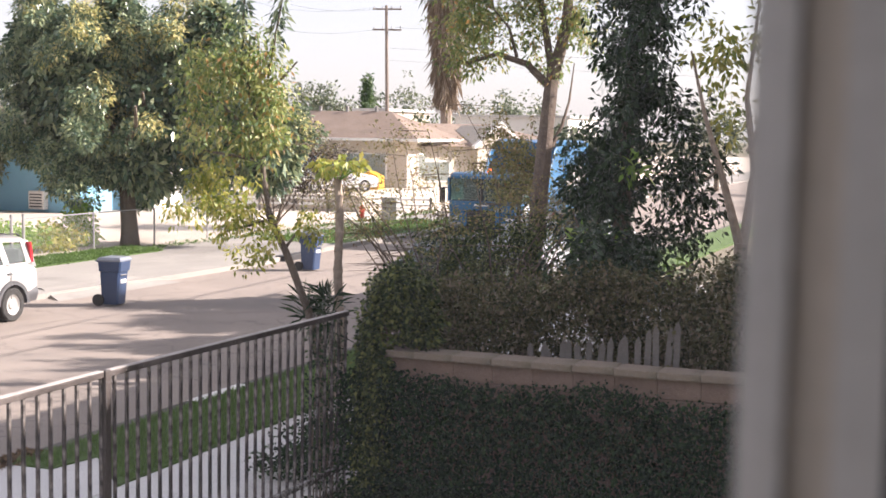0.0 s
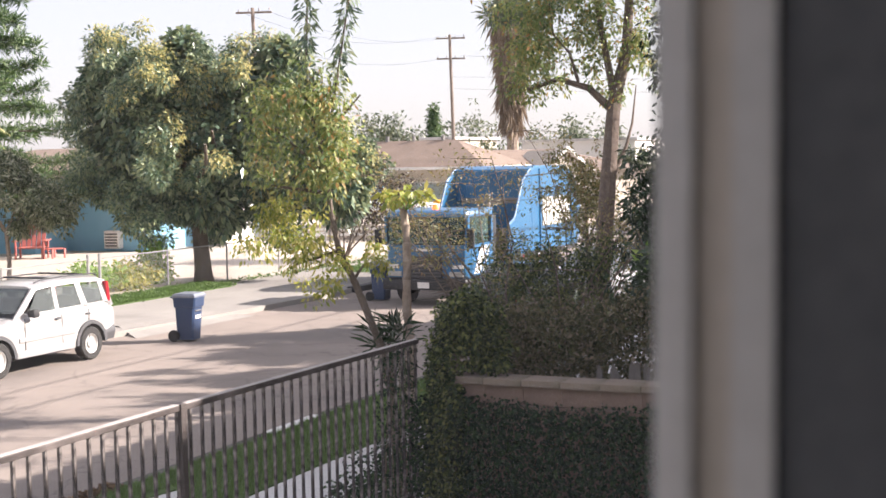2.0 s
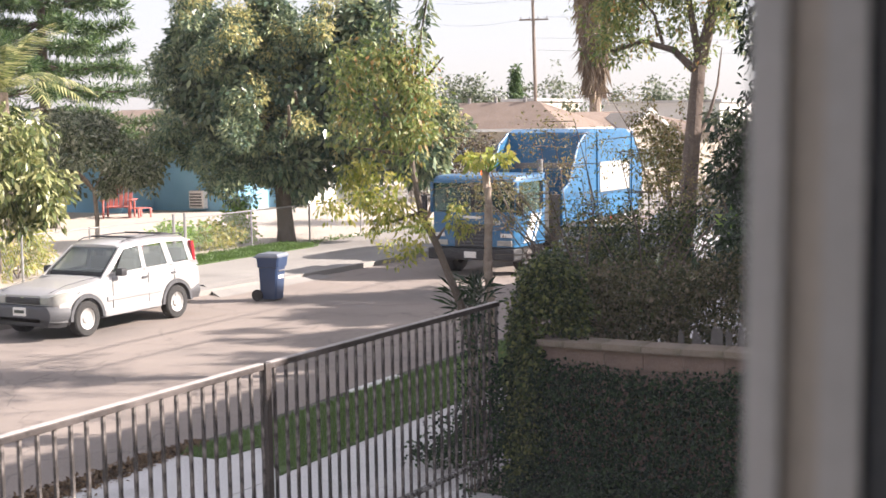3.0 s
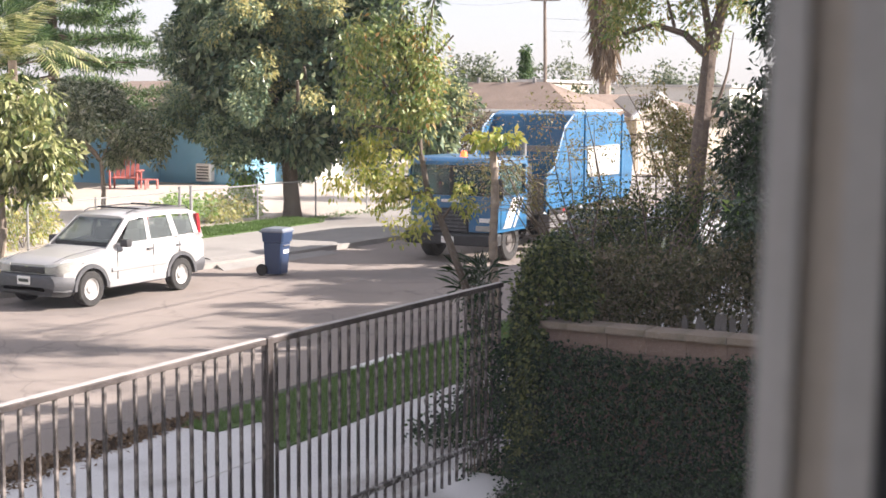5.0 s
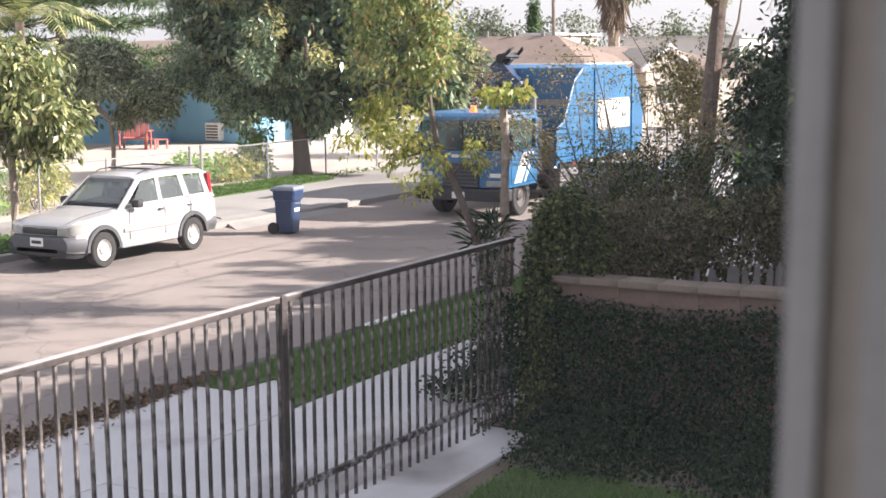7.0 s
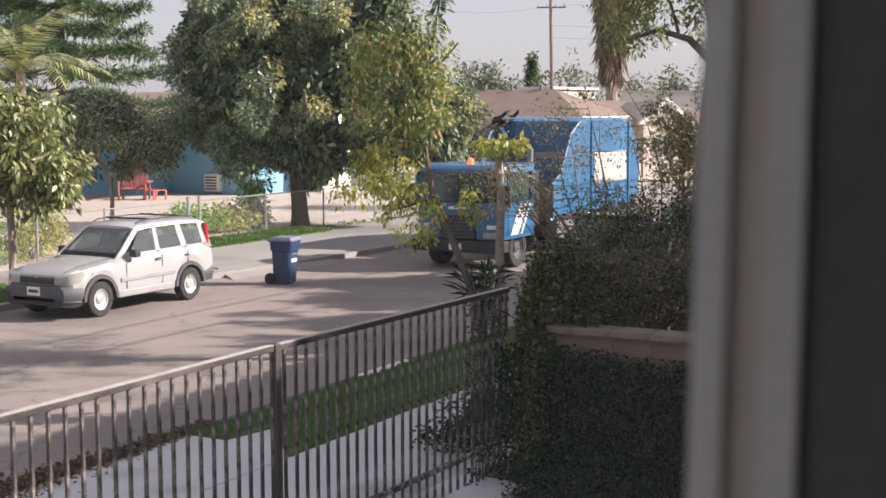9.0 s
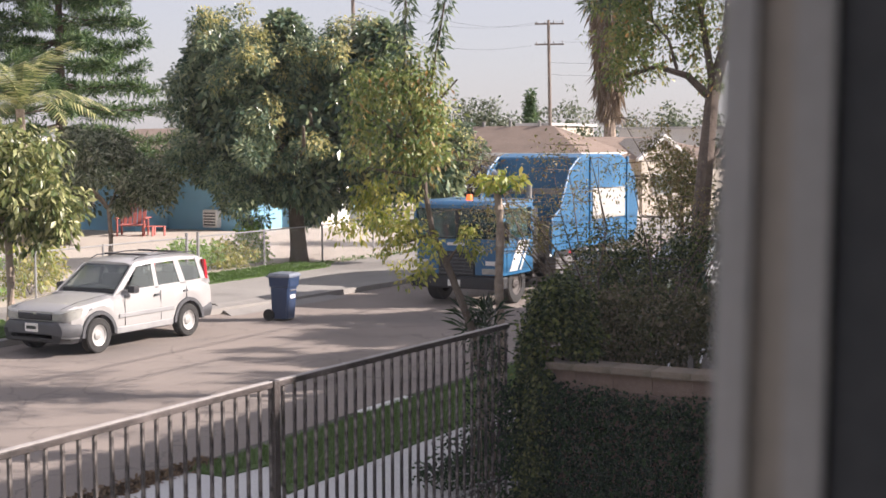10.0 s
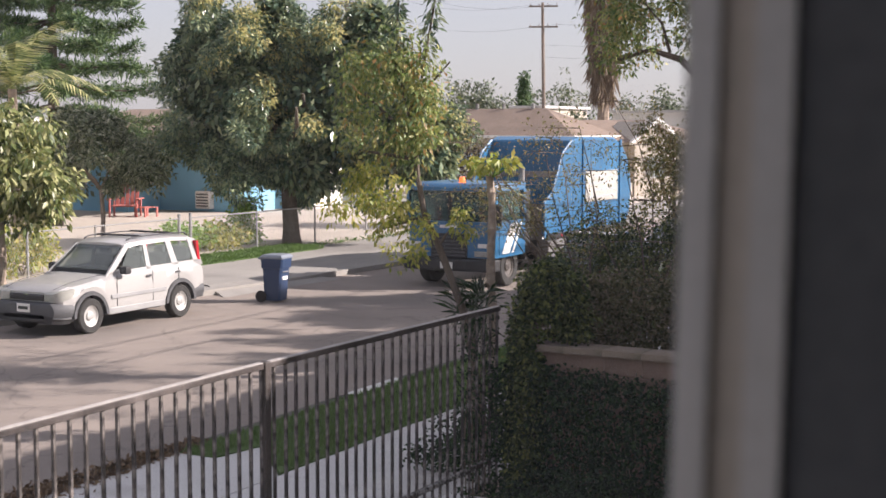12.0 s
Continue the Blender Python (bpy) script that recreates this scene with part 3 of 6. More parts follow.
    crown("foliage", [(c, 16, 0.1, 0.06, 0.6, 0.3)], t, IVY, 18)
    # hedge behind the wall
    t = thing("hedge", pose(14.2, 3.5, 0), "clipped hedge of small olive and dry leaves behind the wall", "hedge")
    n = 4000
    y = rng.uniform(-4.5, 2.6, n)
    top = 2.2 + 0.12 * (2.6 - y) + 0.06 * np.sin(y * 4)
    top = np.minimum(top, 3.0)
    z = 0.85 + (top - 0.85) * rng.uniform(0, 1, n) ** 0.8
    c = np.stack([rng.uniform(-0.15, 0.75, n), y, z], 1)
    face = rng.uniform(0, 1, n) < 0.55
    c[face, 0] = rng.normal(-0.2, 0.09, face.sum())
    crown("foliage", [(c, 16, 0.13, 0.06, 0.6, 0.2)], t, HEDGE, 14)
    bm = bmesh.new()
    for k in range(40):
        yy = random.uniform(-4.3, 2.5)
        rod(bm, (random.uniform(0, 0.9), yy, 0.0), (random.uniform(-0.1, 1.0), yy + random.uniform(-0.3, 0.3), 2.1), 0.018, 0.006, 5)
    part("branching", bm, BARK, t)
    # old pickets between wall and hedge
    t = thing("picket_fence", pose(13.75, 0, 0), "short run of grey weathered pickets under the hedge", "fence")
    bm = bmesh.new()
    extrude(bm, [(-0.03, 0.0), (0.03, 0.0), (0.03, 0.5), (0.0, 0.56), (-0.03, 0.5)], 0, -0.008, 0.008)
    pk = mesh_of(bm, GREYWOOD)
    for k in range(16):
        piece("picket", pk, t, (0.0, 4.35 - 0.095 * k, 1.2 + 0.02 * k + random.uniform(-0.05, 0.05)), (random.uniform(-0.08, 0.08), random.uniform(-0.05, 0.05), random.uniform(-0.2, 0.2)))
    bm = bmesh.new()
    box(bm, 0.012, 0.05, 2.8, 4.4, 1.0, 1.55)
    part("backing_rail", bm, GREYWOOD, t)


# ---- window at the camera ----
def window():
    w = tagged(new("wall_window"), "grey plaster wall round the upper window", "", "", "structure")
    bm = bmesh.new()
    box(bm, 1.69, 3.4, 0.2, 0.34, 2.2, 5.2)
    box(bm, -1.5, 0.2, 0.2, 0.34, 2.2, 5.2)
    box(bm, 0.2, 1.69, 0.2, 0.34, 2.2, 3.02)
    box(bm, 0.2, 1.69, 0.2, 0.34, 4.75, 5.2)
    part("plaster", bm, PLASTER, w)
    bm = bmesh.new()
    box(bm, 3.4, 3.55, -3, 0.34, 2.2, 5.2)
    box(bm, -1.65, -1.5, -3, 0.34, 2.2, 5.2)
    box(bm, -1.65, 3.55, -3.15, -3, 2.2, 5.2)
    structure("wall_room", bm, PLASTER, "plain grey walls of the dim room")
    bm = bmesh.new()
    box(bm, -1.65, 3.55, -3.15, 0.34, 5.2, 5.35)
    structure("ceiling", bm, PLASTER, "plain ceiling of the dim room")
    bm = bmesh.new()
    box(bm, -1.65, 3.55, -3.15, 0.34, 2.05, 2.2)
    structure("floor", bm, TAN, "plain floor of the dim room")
    bm = bmesh.new()
    box(bm, -1.65, 3.55, -3.15, 0.34, -0.2, 2.05)
    structure("wall_lower", bm, CREAM, "plain stucco wall of the lower storey")
    # Unseen block with a cap, added only to keep sun off the pavement.
    bm = bmesh.new()
    box(bm, 11.3, 12.9, -7.0, 0.1, -0.2, 5.6)
    structure("wall_shade_block", bm, CREAM, "unseen stucco block added to shade the pavement")
    bm = bmesh.new()
    box(bm, 11.2, 13.0, -7.2, 0.3, 5.6, 5.8, 0.02)
    structure("roof_shade_block", bm, ROOF, "flat brown cap over the unseen shading block")
    f = tagged(new("window_1"), "white sliding window frame with a dusty track", "", "", "structure")
    lean = 0.06
    for name, y0, y1, x0, m in (("outer_bead", 0.352, 0.372, 1.650, VINYL), ("track", 0.331, 0.352, 1.6565, TAN), ("inner_bead", 0.308, 0.331, 1.6535, VINYL), ("reveal", 0.205, 0.308, 1.66, PLASTER)):
        bm = bmesh.new()
        loft(bm, [[(x + (z - 3.87) * lean, y0, z), (x + (z - 3.87) * lean, y1, z)][::1] + [(1.72 + (z - 3.87) * lean, y1, z), (1.72 + (z - 3.87) * lean, y0, z)] for z, x in ((3.0, x0), (4.8, x0))])
        part(name, bm, m, f)
    # The screen's scatter is tuned to veil the whole view with pale haze.
    bm = bmesh.new()
    box(bm, 0.22, 1.665, 0.3615, 0.3625, 3.04, 4.73)
    net = part("insect_screen", bm, SCREEN, f, "fine insect screen scattering an added pale haze")
    net.visible_shadow = False
    for name, z0, z1 in (("sill", 2.98, 3.05), ("head", 4.72, 4.78)):
        bm = bmesh.new()
        box(bm, 0.2, 1.66, 0.3, 0.372, z0, z1, 0.006)
        part(name, bm, VINYL, f)


# ---- vehicles ----
def wheel(parent, x, y, r, w, rim, seg=28, metal=RIM, label="silver steel rim"):
    """A wheel that turns about the axle: tyre and rim."""
    hub = new("wheel")
    hub.parent = parent
    hub.location = (x, y, r)
    out = 1 if y > 0 else -1
    bm = bmesh.new()
    prof = [(-w / 2, rim), (-w / 2, r * 0.93), (-w * 0.38, r), (w * 0.38, r), (w / 2, r * 0.93), (w / 2, rim), (w * 0.3, rim * 0.98), (-w * 0.3, rim * 0.98)]
    rings = [[(pr * math.cos(a), py, pr * math.sin(a)) for py, pr in prof] for a in [2 * math.pi * k / seg for k in range(seg)]]
    rings.append(rings[0])
    loft(bm, rings, caps=False)
    part("tyre", bm, RUBBER, hub, "", True)
    bm = bmesh.new()
    for ra, rb, ya, yb in ((rim, rim * 0.86, 0.42, 0.38), (rim * 0.86, rim * 0.42, 0.3, 0.2), (rim * 0.42, rim * 0.2, 0.34, 0.4)):
        rings = [[(ra * math.cos(a), out * w * ya, ra * math.sin(a)), (rb * math.cos(a), out * w * yb, rb * math.sin(a)), (rb * 0.98 * math.cos(a), out * w * 0.05, rb * math.sin(a)), (ra * math.cos(a), out * w * 0.05, ra * math.sin(a))] for a in [2 * math.pi * k / seg for k in range(seg)]]
        rings.append(rings[0])
        loft(bm, rings, caps=False)
    rod(bm, (0, 0, 0), (0, out * w * 0.4, 0), rim * 0.2, rim * 0.17, 12)
    for k in range(5):
        a = 2 * math.pi * k / 5
        rod(bm, (rim * 0.3 * math.cos(a), 0, rim * 0.3 * math.sin(a)), (rim * 0.3 * math.cos(a), out * w * 0.4, rim * 0.3 * math.sin(a)), rim * 0.05, rim * 0.05, 6)
    part("rim", bm, metal, hub, label, True)
    return hub


def section(x, hw, z0, z1, zs=None, tuck=0.06, crown_h=0.0):
    """A car body section: half width, bottom, top; rounded shoulders."""
    zs = zs or z0 + (z1 - z0) * 0.55
    half = [(hw - tuck, z0), (hw, z0 + 0.12), (hw + 0.01, zs), (hw - 0.02, z1 - 0.07), (hw - 0.09, z1), (hw * 0.5, z1 + crown_h)]
    return [(x, y, z) for y, z in half] + [(x, -y, z) for y, z in half[::-1]]


def suv():
    t = thing("parked_suv", pose(20.0, 18.86, 0, 0, 0, 180), "silver compact suv with grey bumpers parked at the kerb", "car")
    bm = bmesh.new()
    rows = [(0.74, 0.70, 0.5, 0.82, 0.01), (0.66, 0.79, 0.46, 0.88, 0.02), (0.46, 0.83, 0.44, 0.93, 0.03)]
    rows += [(0.43 * math.cos(a), 0.845, 0.36 + 0.42 * math.sin(a), 0.955 - 0.09 * math.cos(a) * 0.5, 0.03) for a in [math.pi * k / 8 for k in range(9)]]
    rows += [(-0.47, 0.85, 0.36, 1.035, 0.02), (-1.2, 0.86, 0.36, 1.06, 0.0), (-2.15, 0.86, 0.36, 1.075, 0.0)]
    rows += [(-2.62 + 0.43 * math.cos(a), 0.86, 0.36 + 0.42 * math.sin(a), 1.08, 0.0) for a in [math.pi * k / 8 for k in range(9)]]
    rows += [(-3.2, 0.845, 0.45, 1.08, 0.0), (-3.42, 0.80, 0.5, 1.04, 0.0)]
    loft(bm, [section(x, hw, z0, z1, z0 + (z1 - z0) * 0.55, 0.02, c) for x, hw, z0, z1, c in rows])
    part("body", bm, SILVER, t, "silver painted body", True)
    bm = bmesh.new()
    box(bm, -3.3, -0.7, -0.72, 0.72, 0.9, 1.02, 0.02)
    part("interior", bm, SEATS, t, "dim cabin floor")
    bm = bmesh.new()
    box(bm, -0.98, -0.66, -0.7, 0.7, 1.0, 1.13, 0.04)
    part("dashboard", bm, DARK, t)
    for xs in (-1.75, -2.55):
        for ys in (0.36, -0.36):
            bm = bmesh.new()
            box(bm, xs - 0.1, xs + 0.08, ys - 0.24, ys + 0.24, 1.0, 1.32, 0.05)
            box(bm, xs - 0.07, xs + 0.04, ys - 0.12, ys + 0.12, 1.31, 1.47, 0.04)
            part("seat", bm, SEATS, t)
    bm = bmesh.new()
    bmesh.ops.create_cone(bm, cap_ends=False, segments=18, radius1=0.18, radius2=0.17, depth=0.03, matrix=Matrix.Translation((-1.1, 0.36, 1.16)) @ Matrix.Rotation(radians(70), 4, "Y"))
    part("steering_wheel", bm, DARK, t)
    bm = bmesh.new()
    loft(bm, [[(x, tp, z1 - 0.09), (x, tp - 0.03, z1 - 0.02), (x, tp - 0.14, z1 + 0.02), (x, 0, z1 + 0.035), (x, -tp + 0.14, z1 + 0.02), (x, -tp + 0.03, z1 - 0.02), (x, -tp, z1 - 0.09)] for x, tp, z1 in ((-1.2, 0.63, 1.58), (-1.32, 0.645, 1.62), (-1.7, 0.65, 1.645), (-2.6, 0.65, 1.655), (-3.2, 0.64, 1.625), (-3.3, 0.62, 1.59))])
    part("roof", bm, SILVER, t, "silver roof", True)
    for s in (1, -1):
        for q in ([(-0.5, 1.03), (-0.68, 1.03), (-1.34, 1.56), (-1.2, 1.58)], [(-1.7, 1.03), (-1.82, 1.03), (-1.82, 1.58), (-1.72, 1.58)], [(-2.5, 1.03), (-2.68, 1.03), (-2.56, 1.58), (-2.4, 1.58)], [(-3.18, 1.03), (-3.44, 1.03), (-3.34, 1.56), (-3.1, 1.58)], [(-0.5, 1.02), (-3.42, 1.04), (-3.42, 1.14), (-0.68, 1.1)]):
            bm = bmesh.new()
            vs = [[bm.verts.new((x, s * (0.78 - 0.15 * (z - 1.0) / 0.62 + o), z)) for x, z in q] for o in (0.0, -0.035)]
            bm.faces.new(vs[0])
            bm.faces.new(vs[1][::-1])
            for k in range(4):
                bm.faces.new((vs[0][k], vs[1][k], vs[1][(k + 1) % 4], vs[0][(k + 1) % 4]))
            bmesh.ops.recalc_face_normals(bm, faces=bm.faces[:])
            part("pillar", bm, SILVER, t)
    for xc in (0.0, -2.62):
        bm = bmesh.new()
        box(bm, xc - 0.5, xc + 0.5, -0.62, 0.62, 0.34, 0.8)
        part("wheel_well", bm, DARK, t)
    bm = bmesh.new()
    box(bm, -2.3, -0.4, -0.6, 0.6, 0.24, 0.4)
    part("underbody", bm, DARK, t)

    def pane(name, pts, off, m, label=""):
        bm = bmesh.new()
        a = [bm.verts.new(p) for p in pts]
        f = bm.faces.new(a)
        f.normal_update()
        r = bmesh.ops.extrude_face_region(bm, geom=[f])
        bmesh.ops.translate(bm, verts=[g for g in r["geom"] if isinstance(g, bmesh.types.BMVert)], vec=off)
        bmesh.ops.recalc_face_normals(bm, faces=bm.faces[:])
        return part(name, bm, m, t, label)

    pane("windscreen", [(-0.66, 0.66, 1.13), (-0.66, -0.66, 1.13), (-1.24, -0.55, 1.57), (-1.24, 0.55, 1.57)], (0.012, 0, 0.012), CARGLASS, "dark windscreen")
    for s in (1, -1):
        def yy(z):
            return s * (0.762 - 0.15 * (z - 1.0) / 0.62)
        for name, q in (("front_window", [(-0.95, 1.1), (-1.72, 1.1), (-1.72, 1.52), (-1.32, 1.52)]), ("rear_window", [(-1.8, 1.1), (-2.52, 1.1), (-2.42, 1.52), (-1.8, 1.52)]), ("quarter_window", [(-2.64, 1.13), (-3.2, 1.17), (-3.12, 1.5), (-2.52, 1.51)])):
            pane(name, [(x, yy(z), z) for x, z in q], (0, s * 0.008, 0.002), CARGLASS)
        bm = bmesh.new()
        extrude(bm, [(-3.32, 1.04), (-3.4, 1.04), (-3.33, 1.53), (-3.27, 1.53)], 1, s * 0.70 - 0.05, s * 0.70 + 0.05)
        part("tail_lamp", bm, REDLENS, t, "tall red tail lamp")
        bm = bmesh.new()
        loft(bm, [[(x, s * ya, z0), (x, s * yb, z0), (x, s * yb, z1), (x, s * ya, z1)] for x, ya, yb, z0, z1 in ((0.775, 0.44, 0.62, 0.68, 0.8), (0.74, 0.44, 0.735, 0.67, 0.84), (0.66, 0.5, 0.805, 0.68, 0.87), (0.5, 0.6, 0.848, 0.72, 0.89), (0.4, 0.7, 0.85, 0.8, 0.89))])
        part("headlight", bm, CLEARLENS, t, "", True)
        bm = bmesh.new()
        box(bm, -0.98, -0.82, s * 0.93 - 0.1, s * 0.93 + 0.08, 1.05, 1.2, 0.035)
        part("mirror", bm, DARK, t, "", True)
        bm = bmesh.new()
        tube(bm, [(-1.35, s * 0.55, 1.66), (-1.5, s * 0.56, 1.705), (-2.4, s * 0.56, 1.72), (-3.1, s * 0.55, 1.7), (-3.2, s * 0.55, 1.65)], [0.015] * 5, 6)
        part("roof_rail", bm, DARK, t)
        for xh in (-1.62, -2.5):
            bm = bmesh.new()
            box(bm, xh - 0.09, xh + 0.05, s * 0.862, s * 0.885, 0.93, 0.97, 0.006)
            part("door_handle", bm, CLADDING, t)
        bm = bmesh.new()
        box(bm, -2.15, -0.55, s * 0.862 - 0.012, s * 0.862 + 0.02, 0.60, 0.68, 0.01)
        part("rub_strip", bm, GREYTRIM, t)
        bm = bmesh.new()
        box(bm, -2.15, -0.5, s * 0.83 - 0.03, s * 0.83 + 0.025, 0.30, 0.43, 0.02)
        part("sill", bm, GREYTRIM, t)
        for xc in (0.0, -2.62):
            bm = bmesh.new()
            arc = [math.pi * k / 14 for k in range(15)]
            ring = [[(xc + rr * math.cos(a), s * y, 0.33 + rr * math.sin(a)) for rr, y in ((0.4, 0.80), (0.4, 0.885), (0.47, 0.885), (0.48, 0.85), (0.45, 0.80))] for a in arc]
            loft(bm, ring)
            part("arch", bm, CLADDING, t, "", True)
            wheel(t, xc, s * 0.77, 0.335, 0.2, 0.205)
        for xd in (-0.72, -1.76, -2.56):
            bm = bmesh.new()
            box(bm, xd - 0.003, xd + 0.003, s * 0.866 - 0.01, s * 0.866 + 0.003, 0.45, 1.04)
            part("door_gap", bm, DARK, t)
    bm = bmesh.new()
    loft(bm, [section(x, hw, z0, z1, None, 0.05, 0.0) for x, hw, z0, z1 in ((0.86, 0.55, 0.34, 0.6), (0.83, 0.72, 0.3, 0.64), (0.68, 0.83, 0.28, 0.66), (0.42, 0.865, 0.28, 0.66))])
    b = part("front_bumper", bm, CLADDING, t, "grey plastic front bumper", True)
    bm = bmesh.new()
    loft(bm, [section(x, hw, z0, z1, None, 0.05, 0.0) for x, hw, z0, z1 in ((-3.05, 0.865, 0.34, 0.66), (-3.4, 0.84, 0.34, 0.68), (-3.52, 0.7, 0.38, 0.66))])
    part("rear_bumper", bm, CLADDING, t, "", True)
    bm = bmesh.new()
    box(bm, 0.70, 0.79, -0.43, 0.43, 0.67, 0.79, 0.03)
    part("grille", bm, DARK, t, "black grille")
    bm = bmesh.new()
    loft(bm, [section(x, hw, z0, z1, None, 0.03, 0.0) for x, hw, z0, z1 in ((0.868, 0.5, 0.3, 0.42), (0.845, 0.7, 0.27, 0.43), (0.7, 0.82, 0.25, 0.42), (0.5, 0.84, 0.25, 0.4))])
    part("lower_bumper", bm, DARK, t, "black lower bumper lip", True)
    for yh in (0.62, -0.62):
        bm = bmesh.new()
        tube(bm, [(0.7, yh * 0.95, 0.885), (0.3, yh, 0.985), (-0.2, yh * 1.02, 1.035), (-0.55, yh * 1.04, 1.06)], [0.006] * 4, 5)
        part("bonnet_seam", bm, CLADDING, t)
    for yw in (0.3, -0.25):
        bm = bmesh.new()
        rod(bm, (-0.66, yw, 1.13), (-0.86, yw + 0.38, 1.3), 0.008, 0.006, 5)
        part("wiper", bm, DARK, t)
    bm = bmesh.new()
    bmesh.ops.create_circle(bm, cap_ends=True, segments=16, radius=0.05, matrix=Matrix.Translation((0.785, 0, 0.75)) @ Matrix.Rotation(radians(90), 4, "Y"))
    bmesh.ops.solidify(bm, geom=bm.faces[:], thickness=0.01)
    part("badge", bm, CHROME, t, "plain chrome badge")
    bm = bmesh.new()
    box(bm, 0.855, 0.875, -0.16, 0.16, 0.46, 0.62, 0.005)
    pl = part("number_plate", bm, WHITE, t, "white plate")
    bm = bmesh.new()
    box(bm, 0.875, 0.879, -0.12, 0.12, 0.51, 0.57)
    part("plate_bar", bm, DARKCAR, pl)
    for k in range(5):
        bm = bmesh.new()
        box(bm, 0.80, 0.85, -0.68 + 0.3 * k - 0.05 + 0.0, -0.68 + 0.3 * k + 0.05, 0.40, 0.5, 0.01)
        part("bumper_slot", bm, DARK, t)
    for xr in (-1.75, -2.75):
        bm = bmesh.new()
        box(bm, xr - 0.025, xr + 0.025, -0.56, 0.56, 1.70, 1.735, 0.008)
        part("roof_bar", bm, DARK, t)
    bm = bmesh.new()
    box(bm, -3.62, -3.44, -0.35, 0.33, 0.72, 1.36, 0.08)
    part("spare_wheel_cover", bm, DARK, t, "", True)


def car(name, m, paint, label, cat="car"):
    """A parked saloon or estate, seen far off."""
    t = thing(name, m, label, cat)
    bm = bmesh.new()
    loft(bm, [section(x, hw, z0, z1, None, 0.05, c) for x, hw, z0, z1, c in ((0.85, 0.66, 0.35, 0.66, 0.0), (0.7, 0.82, 0.25, 0.76, 0.02), (0.1, 0.87, 0.22, 0.88, 0.03), (-0.6, 0.88, 0.2, 0.95, 0.02), (-2.4, 0.88, 0.2, 0.97, 0.0), (-3.1, 0.87, 0.24, 0.98, 0.0), (-3.6, 0.8, 0.32, 0.9, 0.0))])
    part("body", bm, paint, t, "", True)
    bm = bmesh.new()
    loft(bm, [[(x, b, 0.93), (x, tp, z1 - 0.05), (x, tp - 0.12, z1), (x, -tp + 0.12, z1), (x, -tp, z1 - 0.05), (x, -b, 0.93)] for x, b, tp, z1 in ((-0.5, 0.74, 0.72, 1.0), (-1.25, 0.78, 0.6, 1.4), (-1.7, 0.78, 0.6, 1.45), (-2.4, 0.78, 0.59, 1.43), (-3.0, 0.77, 0.66, 1.12), (-3.25, 0.76, 0.74, 0.98))])
    part("cabin", bm, CARGLASS, t, "dark glazed cabin", True)
    bm = bmesh.new()
    box(bm, -2.35, -1.3, -0.52, 0.52, 1.43, 1.475, 0.02)
    part("roof", bm, paint, t)
    for s in (1, -1):
        for xc in (0.0, -2.65):
            wheel(t, xc, s * 0.8, 0.31, 0.2, 0.19, 20)
        bm = bmesh.new()
        box(bm, -3.6, -3.42, s * 0.62 - 0.14, s * 0.62 + 0.14, 0.7, 0.85, 0.02)
        part("tail_lamp", bm, REDLENS, t)
        bm = bmesh.new()
        box(bm, 0.66, 0.84, s * 0.6 - 0.14, s * 0.6 + 0.14, 0.56, 0.68, 0.02)
        part("headlight", bm, CLEARLENS, t)
    return t


TRUCK_ROWS = [(0, 43.0), (0.25, 41.3), (0.5, 39.75), (0.75, 38.4), (1, 37.25), (1.25, 36.2), (1.5, 35.2), (1.75, 34.25), (2, 33.4), (2.25, 32.8), (2.5, 32.3), (2.75, 31.9), (3, 31.4), (3.25, 30.95), (3.5, 30.55), (3.75, 30.25), (4, 30.05), (4.4, 29.92), (5, 29.9), (12, 29.9)]
TRUCK_Y = 15.65


